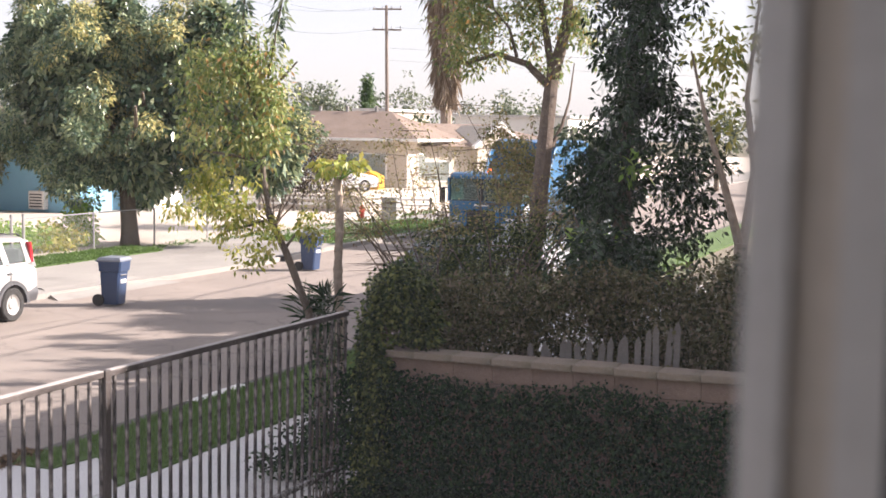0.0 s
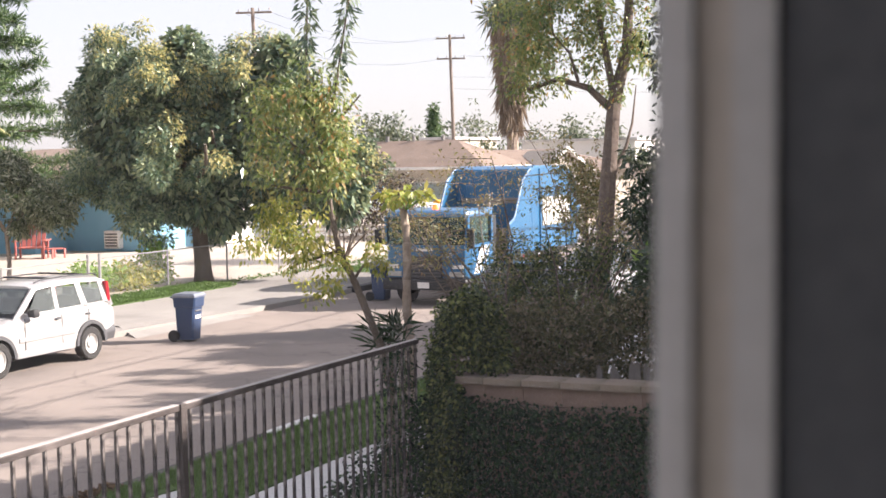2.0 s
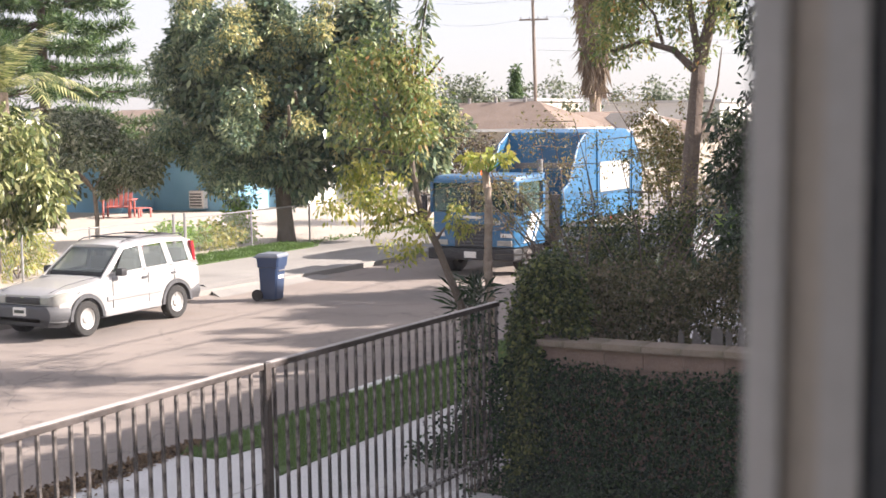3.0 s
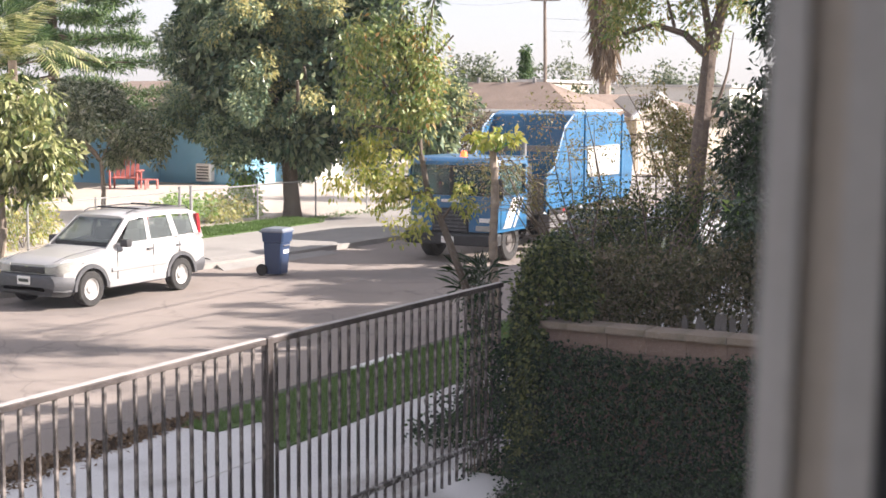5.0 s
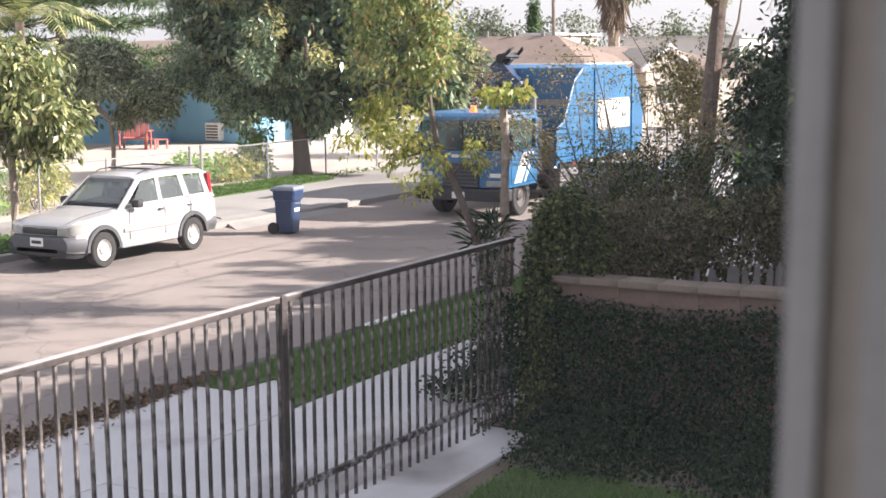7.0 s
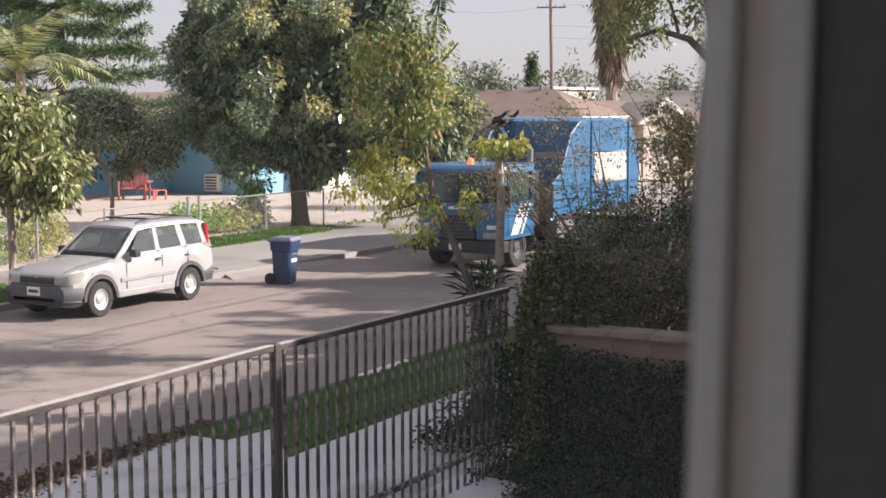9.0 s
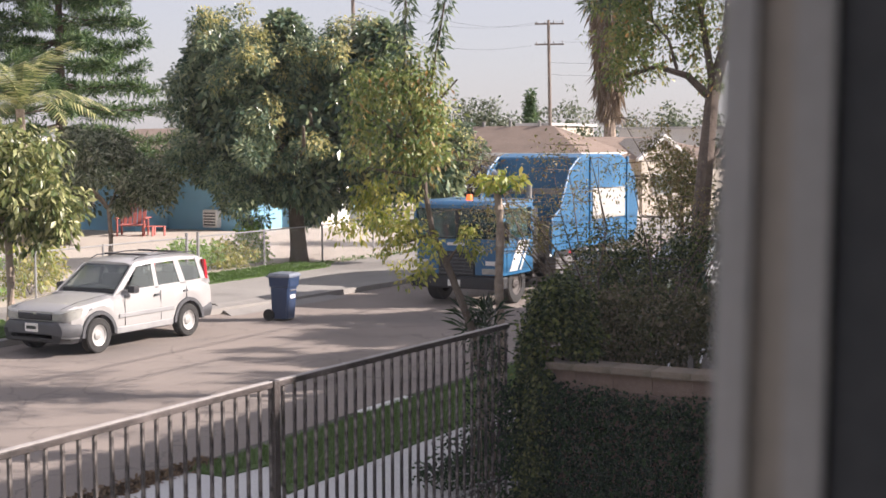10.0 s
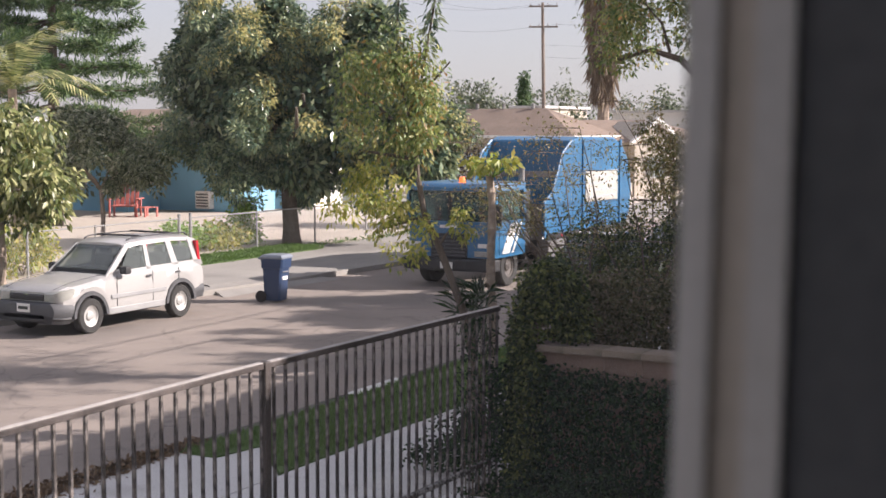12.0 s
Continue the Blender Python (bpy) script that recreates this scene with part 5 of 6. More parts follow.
def right_trees():
    # The crown lobes above z 8 are unseen, added to shade the road.
    bare_tree("street_tree", pose(21.2, 6.75, 0.1), "tall bare-trunked street tree with thin leafy branches", [(-0.15, 0.1, 0), (-0.1, 0.08, 1.2), (0, 0, 2.2), (0.12, -0.06, 3.4), (0.28, -0.12, 4.6), (0.4, -0.3, 5.4), (0.5, -0.35, 6.6), (0.6, -0.4, 8)], [0.18, 0.16, 0.14, 0.125, 0.11, 0.085, 0.065, 0.04],
              [([(0.26, -0.1, 4.5), (0.15, 0.25, 4.85), (0.0, 0.7, 5.0), (-0.2, 1.1, 4.85), (-0.35, 1.5, 5.0)], 0.07), ([(0.1, 0.4, 4.95), (0.0, 0.5, 5.4), (-0.05, 0.75, 5.7), (-0.1, 0.8, 6.3)], 0.03), ([(0.3, -0.12, 4.7), (0.3, 0.05, 5.6), (0.25, 0.2, 6.6), (0.3, 0.3, 7.6)], 0.07), ([(0.1, -0.02, 3.2), (0.3, -0.3, 3.9), (0.5, -0.35, 4.3), (0.9, -0.3, 4.9)], 0.04)],
              [((0.2, 1.15, 5.3), (0.7, 0.5, 0.8), 50), ((0.0, 1.05, 6.1), (0.7, 0.6, 0.7), 50), ((0.1, 0.6, 6.5), (0.8, 0.7, 0.6), 40), ((0.3, 0.2, 5.6), (0.5, 0.45, 0.9), 40), ((-0.2, 1.0, 5.5), (0.8, 0.8, 0.9), 60), ((0.2, 0.3, 6.3), (0.8, 1.0, 0.9), 80), ((0.2, 1.5, 6.6), (0.8, 0.8, 0.8), 50), ((0.4, -0.5, 5.4), (0.5, 0.5, 0.6), 30), ((0.3, -0.1, 4.75), (0.3, 0.3, 0.2), 9), ((0.5, -0.6, 6.2), (0.8, 0.5, 1.2), 30), ((0.1, 0.6, 8.6), (2.4, 2.4, 1.3), 300), ((1.8, -2.6, 8.7), (3.2, 2.6, 1.4), 420), ((-0.2, 1.2, 4.9), (0.35, 0.4, 0.25), 9)], YOUNG, 24, 0.09, 61, TRUNK)
    t = bare_tree("ivy_clad_tree", pose(16.1, 4.15, 0.1), "tree clad in glossy dark leaves beside the hedge", [(0, 0, 0), (0.05, 0, 1.5), (0.1, -0.05, 3.0), (0.1, -0.1, 4.6)], [0.14, 0.12, 0.1, 0.05],
                  [([(0.05, 0, 2.0), (-0.2, 0.3, 2.5), (-0.4, 0.4, 2.9)], 0.03)],
                  [((0.0, 0.15, 3.15), (0.5, 0.62, 0.85), 90), ((0.1, -0.15, 2.3), (0.5, 0.6, 0.6), 60), ((0.1, -0.2, 4.2), (0.6, 0.65, 0.9), 100), ((0.1, -0.2, 5.2), (0.6, 0.6, 0.9), 100), ((0.1, -0.2, 6.3), (0.6, 0.6, 0.9), 90), ((0.2, -0.7, 3.2), (0.5, 0.5, 1.2), 60), ((-1.45, -0.2, 2.4), (0.4, 0.5, 0.45), 50), ((-1.3, -0.5, 2.3), (0.4, 0.6, 0.6), 50)], DARKLEAF, 34, 0.1, 65)
    rng = np.random.default_rng(67)
    cs = np.concatenate([shell(rng, (-0.45, 0.12, 2.55), (0.12, 0.3, 0.2), 10), shell(rng, (-0.3, -0.2, 3.4), (0.12, 0.2, 0.25), 6), shell(rng, (-0.35, -0.8, 2.2), (0.2, 0.2, 0.3), 7)])
    crown("new_leaves", [(cs, 9, 0.1, 0.17, 0.28, 0.2)], t, LIME, 68)
    # Its wide top lobe is unseen foliage, added to shade pavement and road.
    bare_tree("forked_tree", pose(16.2, 2.75, 0.1), "forked slender tree with yellow-green leaves by the wall", [(0, 0.05, 0), (0, 0.05, 1.2), (-0.05, 0.0, 2.2), (-0.1, -0.02, 2.6)], [0.1, 0.09, 0.08, 0.075],
              [([(-0.1, -0.02, 2.5), (-0.15, 0.2, 3.3), (-0.15, 0.42, 4.0), (-0.1, 0.6, 4.7)], 0.055), ([(-0.08, -0.02, 2.5), (0.1, -0.1, 3.4), (0.05, 0.0, 4.2), (0.15, -0.1, 5.4)], 0.06), ([(0.08, -0.05, 3.6), (0.1, -0.3, 4.3), (0.2, -0.45, 5.2)], 0.045), ([(-0.15, 0.25, 3.4), (0.0, 0.5, 3.2), (0.1, 0.6, 3.5)], 0.02)],
              [((0.1, 0.2, 4.7), (0.5, 0.6, 0.6), 34), ((0.2, -0.4, 4.9), (0.5, 0.5, 0.5), 22), ((0.2, 0.0, 5.9), (0.7, 0.9, 0.6), 40), ((0.6, -1.0, 7.4), (2.8, 2.6, 1.3), 260), ((0.15, 0.2, 4.0), (0.3, 0.35, 0.3), 8)], YELLOW, 12, 0.11, 71, PALEBARK)


def shade_tree():
    """An unseen broad tree, added beyond the side wall to shade the street."""
    t = bare_tree("shade_tree", pose(32.9, -2.5, 0.1), "unseen tall dense tree added beyond the side wall to shade the street", [(0, 0, 0), (0.1, 0, 3), (0, 0.1, 6.2), (0.1, 0, 9)], [0.4, 0.33, 0.26, 0.15],
                  [([(0, 0.1, 4.5), (1.5, 1.6, 6.2), (2.5, 2.6, 8.4)], 0.15), ([(0, 0.1, 4.5), (-1.5, -1.5, 6.2), (-2.6, -2.6, 8.6)], 0.15)],
                  [((0.86 * k, 0.51 * k, z), (1.7, 1.7, 1.9), 70) for k in (-4.2, -1.4, 1.4, 4.0) for z in (4.5, 7.4, 10.2)], DARKLEAF, 30, 0.5, 75, BARK)
    # Cables out of view, added for their thin shadow lines on the road.
    bm = bmesh.new()
    for y in (4.6, 5.9):
        pts = [(-40 + 10 * k, y, 7.6 - 0.35 * math.sin(math.pi * (k % 4) / 4)) for k in range(15)]
        tube(bm, pts, [0.022] * 15, 5)
    tagged(part("street_cable", bm, DARK), "unseen dark overhead cable added to cast shadow lines on the street", "cable")


def verge_tree():
    bare_tree("verge_tree", pose(27.2, 9.0, 0.1), "thin verge tree with sparse golden leaves", [(0, 0, 0), (0.05, 0, 1.2), (0, 0.05, 2.4), (0.05, 0, 3.4)], [0.06, 0.05, 0.04, 0.02],
              [([(0, 0.02, 2.0), (0.2, 0.4, 2.7), (0.3, 0.6, 3.3)], 0.02), ([(0, 0.02, 2.1), (-0.1, -0.4, 2.8), (0, -0.7, 3.3)], 0.02)],
              [((0, 0, 3.1), (0.8, 1.0, 0.85), 130), ((0.1, 0.5, 3.8), (0.5, 0.5, 0.4), 16), ((0.1, -0.5, 2.3), (0.6, 0.6, 0.4), 20)], DRY, 22, 0.1, 77, BARK)


def left_trees():
    # layered conifer far back
    rng = np.random.default_rng(81)
    t = thing("layered_conifer", pose(39.8, 38.2, 0.1), "tall layered conifer with drooping dark green boughs", "tree")
    bm = bmesh.new()
    rod(bm, (0, 0, 0), (0, 0, 15.5), 0.28, 0.04, 10)
    part("trunk", bm, BARK, t)
    cs = []
    for k in range(15):
        z = 3.0 + 0.82 * k
        reach = 5.3 - 0.31 * k
        for j in range(6):
            a = 2 * math.pi * (j / 6 + 0.11 * k) + rng.uniform(-0.2, 0.2)
            ln = reach * rng.uniform(0.8, 1.1)
            pts = [(math.cos(a) * ln * f, math.sin(a) * ln * f, z - 0.5 * f * (1.3 - f) * ln * 0.4 + 0.1 * rng.normal()) for f in (0, 0.35, 0.7, 1.0)]
            bm = bmesh.new()
            tube(bm, pts, [0.06, 0.045, 0.03, 0.012], 5)
            part("bough", bm, BARK, t)
            for f in np.linspace(0.25, 1.0, 16):
                i = min(int(f * 3), 2)
                g = f * 3 - i
                p = [pts[i][q] + (pts[i + 1][q] - pts[i][q]) * g for q in range(3)]
                cs += [(p[0] + rng.normal() * 0.24 * (1.2 - f), p[1] + rng.normal() * 0.24 * (1.2 - f), p[2] + rng.normal() * 0.05) for _ in range(3)]
    crown("crown", [(np.array(cs), 20, 0.2, 0.3, 0.16, -0.55)], t, CONIFER, 82)
    # palm
    t = thing("feather_palm", pose(27.5, 27.6, 0.1), "feather palm with arching green fronds", "palm")
    bm = bmesh.new()
    tube(bm, [(0, 0, 0), (0.05, 0, 2.3), (0, 0.05, 4.8)], [0.16, 0.13, 0.12], 10, 0.05)
    part("trunk", bm, PALEBARK, t, "", True)
    vs, fs = [], []
    for k in range(17):
        a = 2 * math.pi * k / 17 + rng.uniform(-0.15, 0.15)
        rise = rng.uniform(0.4, 2.4)
        p, d = Vector((0, 0, 4.9)), Vector((math.cos(a), math.sin(a), rise)).normalized()
        for j in range(26):
            d = (d + Vector((0, 0, -0.055))).normalized()
            p = p + d * 0.1
            sd = d.cross(Vector((0, 0, 1))).normalized()
            for s in (1, -1):
                ln = 0.62 * math.sin(math.pi * (j + 3) / 30)
                tip = p + (sd * s + d * 0.5 + Vector((0, 0, -0.45))).normalized() * ln
                w = d * 0.034
                b = len(vs)
                vs += [tuple(p - w), tuple(p + w), tuple(tip)]
                fs.append((b, b + 1, b + 2))
            b = len(vs)
            vs += [tuple(p - sd * 0.02), tuple(p + sd * 0.02), tuple(p + d * 0.11 + sd * 0.015), tuple(p + d * 0.11 - sd * 0.015)]
            fs.append((b, b + 1, b + 2, b + 3))
    soup("fronds", vs, fs, OLIVE, t)
    # leafy tree behind the parked car
    t = thing("leafy_tree", pose(21.9, 22.3, 0.1), "broad leafy tree with sunlit yellow-green leaves by the fence", "tree")
    bm = bmesh.new()
    tube(bm, [(0, 0, 0), (0.03, 0, 1.0), (0, 0.05, 2.1)], [0.11, 0.09, 0.08], 9, 0.05)
    limbs(bm, rng, (0, 0.05, 2.0), 0.06, 6, 1.6, 0.8)
    part("trunk", bm, PALEBARK, t, "", True)
    cs = np.concatenate([shell(rng, (0.1, 0.1, 3.1), (1.2, 1.3, 1.3), 120, 0.25, 0.6), shell(rng, (0.4, -0.65, 2.45), (0.8, 0.75, 0.85), 55, 0.25, 0.5), shell(rng, (-0.3, 1.3, 2.9), (1.2, 1.3, 1.4), 90, 0.25, 0.6)])
    crown("crown", [(cs, 34, 0.3, 0.21, 0.43, 1.0)], t, OLIVE, 84)
    # smaller dark tree
    t = thing("small_tree", pose(34.3, 30.8, 0.1), "small round tree with whorls of grey-green leaves", "tree")
    bm = bmesh.new()
    tube(bm, [(0, 0, 0), (0.03, 0, 1.0), (0, 0.05, 1.9)], [0.09, 0.08, 0.07], 8, 0.05)
    limbs(bm, rng, (0, 0.05, 1.8), 0.05, 6, 1.6, 0.7)
    part("trunk", bm, PALEBARK, t, "", True)
    balls = np.concatenate([shell(rng, (0.1, 0.2, 3.0), (1.6, 1.8, 1.15), 48, 0.25, 0.6), shell(rng, (0.4, -1.6, 2.6), (0.8, 0.7, 0.6), 16), shell(rng, (0, 0.9, 3.8), (1.2, 1.0, 0.5), 12)])
    cs = np.concatenate([shell(rng, b, (0.34, 0.34, 0.3), 7, 0.2, 0.6) for b in balls])
    crown("crown", [(cs, 34, 0.22, 0.19, 0.32, 0.5)], t, WHORL, 86)
    # shrubs behind the wire fence
    for k, (x, y, h, w) in enumerate(((32.8, 26.3, 0.9, 1.1), (34.6, 26.2, 0.75, 1.0), (36.2, 26.5, 1.6, 0.5), (26.0, 25.9, 1.2, 1.3), (23.8, 25.8, 1.4, 1.2))):
        t = thing("fence_shrub", pose(x, y, 0.1), "sunlit green shrub growing against the wire fence", "shrub", "shrubs by the wire fence")
        crown("foliage", [(shell(rng, (0, 0, h * 0.5), (w, 0.6, h * 0.6), 90, 0.3, 0.4), 22, 0.18, 0.14, 0.6, 0.2)], t, YELLOW if k % 2 else LIME, 90 + k)
        bm = bmesh.new()
        for j in range(6):
            rod(bm, (0, 0, 0), (rng.uniform(-0.6, 0.6) * w, rng.uniform(-0.3, 0.3), h * 0.8), 0.014, 0.005, 5)
        part("branching", bm, BARK, t)


def far_trees():
    rng = np.random.default_rng(101)
    # skirted palm
    t = thing("fan_palm", pose(82.0, 32.4, 0), "tall fan palm with a shaggy skirt of dead fronds", "palm")
    bm = bmesh.new()
    rod(bm, (0, 0, 0), (0.3, 0.2, 13.4), 0.42, 0.3, 10)
    part("trunk", bm, PALEBARK, t)
    z = rng.uniform(6.0, 12.4, 520)
    a = rng.uniform(0, 2 * math.pi, 520)
    r = 0.4 + 0.1 * (z - 6.0)
    cs = np.stack([r * np.cos(a) + 0.2, r * np.sin(a) + 0.15, z], 1)
    crown("dead_skirt", [(cs, 5, 0.2, 1.0, 0.12, 2.6)], t, STRAW, 102)
    cs = shell(rng, (0.3, 0.2, 13.3), (1.5, 1.5, 1.0), 60, 0.2, 0.6)
    crown("fronds", [(cs, 22, 0.3, 0.95, 0.1, 0.3)], t, FARLEAF, 103)
    for k, (x, y, h, w) in enumerate(((92, 46.5, 7.4, 2.2), (90, 44.5, 6.6, 2.6), (95, 41, 5.8, 2.4), (99, 52, 7.2, 1.6), (84, 35.2, 4.9, 1.7), (100, 37.5, 6.5, 2.2), (110, 48, 8.0, 3.0), (112, 36, 7.0, 3.0), (96, 33, 6.6, 1.6), (60, 47, 7.5, 2.4), (41.5, 42.0, 3.4, 1.6), (39.0, 43.0, 3.2, 1.8), (36.0, 38.5, 2.6, 1.5), (45.0, 43.5, 3.6, 1.7), (90, 27.0, 4.6, 1.6), (88, 24, 4.6, 1.9), (98, 18, 6.5, 2.4), (96, 10, 7.0, 3.0), (80, 4, 7.5, 3.0))):
        t = thing("far_tree", pose(x, y, 0), "rounded distant green tree above the roofs", "tree", "distant trees")
        bm = bmesh.new()
        rod(bm, (0, 0, 0), (0, 0, h * 0.7), 0.2, 0.08, 7)
        part("trunk", bm, BARK, t)
        crown("crown", [(shell(rng, (0, 0, h * 0.66), (w, w, h * 0.36), 90, 0.35, 0.4), 16, 0.42, 0.36, 0.5, 0.2)], t, FARLEAF, 110 + k)
    t = thing("far_conifer", pose(92.5, 42.9, 0), "dark pointed distant conifer", "tree", "distant trees")
    bm = bmesh.new()
    rod(bm, (0, 0, 0), (0, 0, 7.6), 0.18, 0.04, 7)
    part("trunk", bm, BARK, t)
    cs = np.concatenate([shell(rng, (0, 0, 3.6 + 0.4 * k), (1.1 - 0.095 * k, 1.1 - 0.095 * k, 0.35), 26) for k in range(11)])
    crown("crown", [(cs, 10, 0.3, 0.35, 0.3, 0.4)], t, CONIFER, 131)


# ---- buildings ----
def gable_roof(bm, x0, x1, y0, y1, z0, z1, hip):
    """A hipped roof; ridge along y."""
    xm = (x0 + x1) / 2
    a = [bm.verts.new(p) for p in ((x0, y0, z0), (x1, y0, z0), (x1, y1, z0), (x0, y1, z0), (xm, y0 + hip, z1), (xm, y1 - hip, z1))]
    for f in ((0, 1, 4), (1, 2, 5, 4), (2, 3, 5), (3, 0, 4, 5), (3, 2, 1, 0)):
        bm.faces.new([a[k] for k in f])
    bmesh.ops.recalc_face_normals(bm, faces=bm.faces[:])


def window_part(parent, x0, x1, y0, y1, z0, z1, out):
    """A framed window standing out of a wall; out: the axis and sense of its face."""
    bm = bmesh.new()
    box(bm, x0, x1, y0, y1, z0, z1, 0.01)
    w = part("window", bm, WHITE, parent)
    e = 0.07
    bm = bmesh.new()
    if out[0]:
        s = 0.012 * out[0]
        box(bm, x0 + s, x1 + s, y0 + e, y1 - e, z0 + e, z1 - e)
    else:
        s = 0.012 * out[1]
        box(bm, x0 + e, x1 - e, y0 + s, y1 + s, z0 + e, z1 - e)
    part("pane", bm, CARGLASS, w)


def houses():
    h = thing("brown_roof_house", pose(73.2, 32.4, 0.3) @ Matrix.Diagonal((1.3, 1.3, 1.0, 1)), "cream single-storey house under a low brown hipped roof", "house")
    bm = bmesh.new()
    box(bm, -3.9, 0.0, -2.5, 9.5, 0, 3.3)
    part("wall", bm, CREAM, h)
    bm = bmesh.new()
    gable_roof(bm, -4.6, 0.7, -3.25, 10.5, 3.2, 4.7, 2.4)
    roof = part("roof", bm, ROOF, h, "sun-faded brown shingle roof")
    bm = bmesh.new()
    box(bm, -4.65, 0.75, -3.3, 10.55, 3.06, 3.2)
    part("eaves_board", bm, WHITE, h)
    for y in (1.2, 2.5, -0.2, 4.0):
        bm = bmesh.new()
        rod(bm, (-1.95, y, 4.5), (-1.95, y, 4.98), 0.08, 0.08, 8)
        part("vent_pipe", bm, STEEL, roof)
    window_part(h, -3.96, -3.9, -1.6, 0.6, 1.0, 2.4, (-1, 0))
    window_part(h, -3.96, -3.9, 3.0, 4.8, 1.0, 2.4, (-1, 0))
    window_part(h, -2.9, -1.2, -2.56, -2.5, 1.0, 2.4, (0, -1))
    bm = bmesh.new()
    box(bm, -3.97, -3.9, 1.3, 2.3, 0.1, 2.2, 0.01)
    part("door", bm, SKYBLUE, h)
    # gabled cream house
    h = thing("gabled_house", pose(74.5, 26.6, 0.1, 0, 0, 58), "cream house with a white-trimmed front gable", "house")
    bm = bmesh.new()
    box(bm, 0, 9, -6.5, 7, 0, 3.0)
    extrude(bm, [(-1.55, 3.0), (1.55, 3.0), (0.0, 4.2)], 0, -0.6, 3.0)
    box(bm, -0.6, 0, -1.5, 1.5, 0, 3.0)
    part("wall", bm, CREAM, h)
    bm = bmesh.new()
    gable_roof(bm, -0.5, 9.5, -7, 7.5, 3.0, 4.3, 4.0)
    part("roof", bm, ROOF, h)
    for s in (1, -1):
        bm = bmesh.new()
        extrude(bm, [(s * 1.9, 2.85), (s * 1.9, 3.05), (0, 4.45), (0, 4.2)], 0, -0.85, -0.6)
        part("barge_board", bm, WHITE, h)
    window_part(h, -0.66, -0.6, -0.7, 0.7, 1.0, 2.2, (-1, 0))
    window_part(h, -0.06, 0, 3.0, 4.8, 1.0, 2.2, (-1, 0))
    # blue house
    h = thing("blue_house", pose(51, 37.5, 0.1), "light blue stucco house with a white side wing", "house")
    bm = bmesh.new()
    box(bm, -1.4, 8, -0.5, 3.8, 0, 3.3)
    box(bm, -3.6, 8, 3.8, 12, 0, 3.1)
    part("wall", bm, SKYBLUE, h)
    bm = bmesh.new()
    gable_roof(bm, -4.2, 9, -1.2, 12.8, 3.3, 4.7, 4.0)
    part("roof", bm, ROOF, h)
    bm = bmesh.new()
    box(bm, 2.4, 5.2, -1.9, -0.51, 0, 2.3)
    part("wing", bm, WHITE, h, "white garage wing")
    bm = bmesh.new()
    box(bm, 2.3, 5.3, -2.0, -0.51, 2.3, 2.42)
    part("wing_roof", bm, CONCRETE, h)
    bm = bmesh.new()
    box(bm, -1.75, -1.4, 0.7, 1.5, 0.15, 0.95, 0.04)
    ac = part("air_unit", bm, WHITE, h)
    for k in range(5):
        bm = bmesh.new()
        box(bm, -1.77, -1.75, 0.78, 1.42, 0.25 + 0.13 * k, 0.31 + 0.13 * k)
        part("louvre", bm, CLADDING, ac)
    window_part(h, -3.66, -3.6, 6.2, 7.8, 1.0, 2.3, (-1, 0))
    # pale buildings beyond
    for x, y, w, z, m, lab in ((92, 31.5, 4.2, 5.0, WHITE, "white flat-roofed building beyond the houses"), (88.0, 40.5, 1.2, 5.3, CREAM, "small cream block beyond the houses")):
        b = thing("far_building", pose(x, y, 0), lab, "building")
        bm = bmesh.new()
        box(bm, 0, 8, -w, w, 0, z, 0.03)
        part("wall", bm, m, b)
        bm = bmesh.new()
        box(bm, -0.2, 8.2, -w - 0.2, w + 0.2, z, z + 0.18)
        part("roof", bm, CONCRETE, b)
        for k in range(3):
            yc = -w * 0.6 + w * 0.6 * k
            window_part(b, -0.05, 0, yc - 0.5, yc + 0.5, z * 0.45, z * 0.45 + 1.1, (-1, 0))
    # unseen two-storey block behind the side wall, added to shade verge and pavement
    h = thing("unseen_shade_house", pose(14.6, 0.9, 0), "unseen two-storey stucco block added to shade verge and pavement", "house")
    bm = bmesh.new()
    box(bm, 0, 13, -9, 0, 0, 7.2)
    part("wall", bm, CREAM, h)
    bm = bmesh.new()
    gable_roof(bm, -0.4, 13.4, -9.4, 0.4, 7.2, 9.0, 3.0)
    part("roof", bm, ROOF, h)
    # grey-roofed house behind the pine, left
    h = thing("left_house", pose(52, 56, 0.1), "pale house with a light grey roof behind the trees", "house")
    bm = bmesh.new()
    box(bm, 0, 7, -4, 12, 0, 3.0)
    part("wall", bm, CREAM, h)
    bm = bmesh.new()
    gable_roof(bm, -0.8, 7.8, -4.8, 13, 3.0, 4.4, 4.0)
    part("roof", bm, CONCRETE, h)


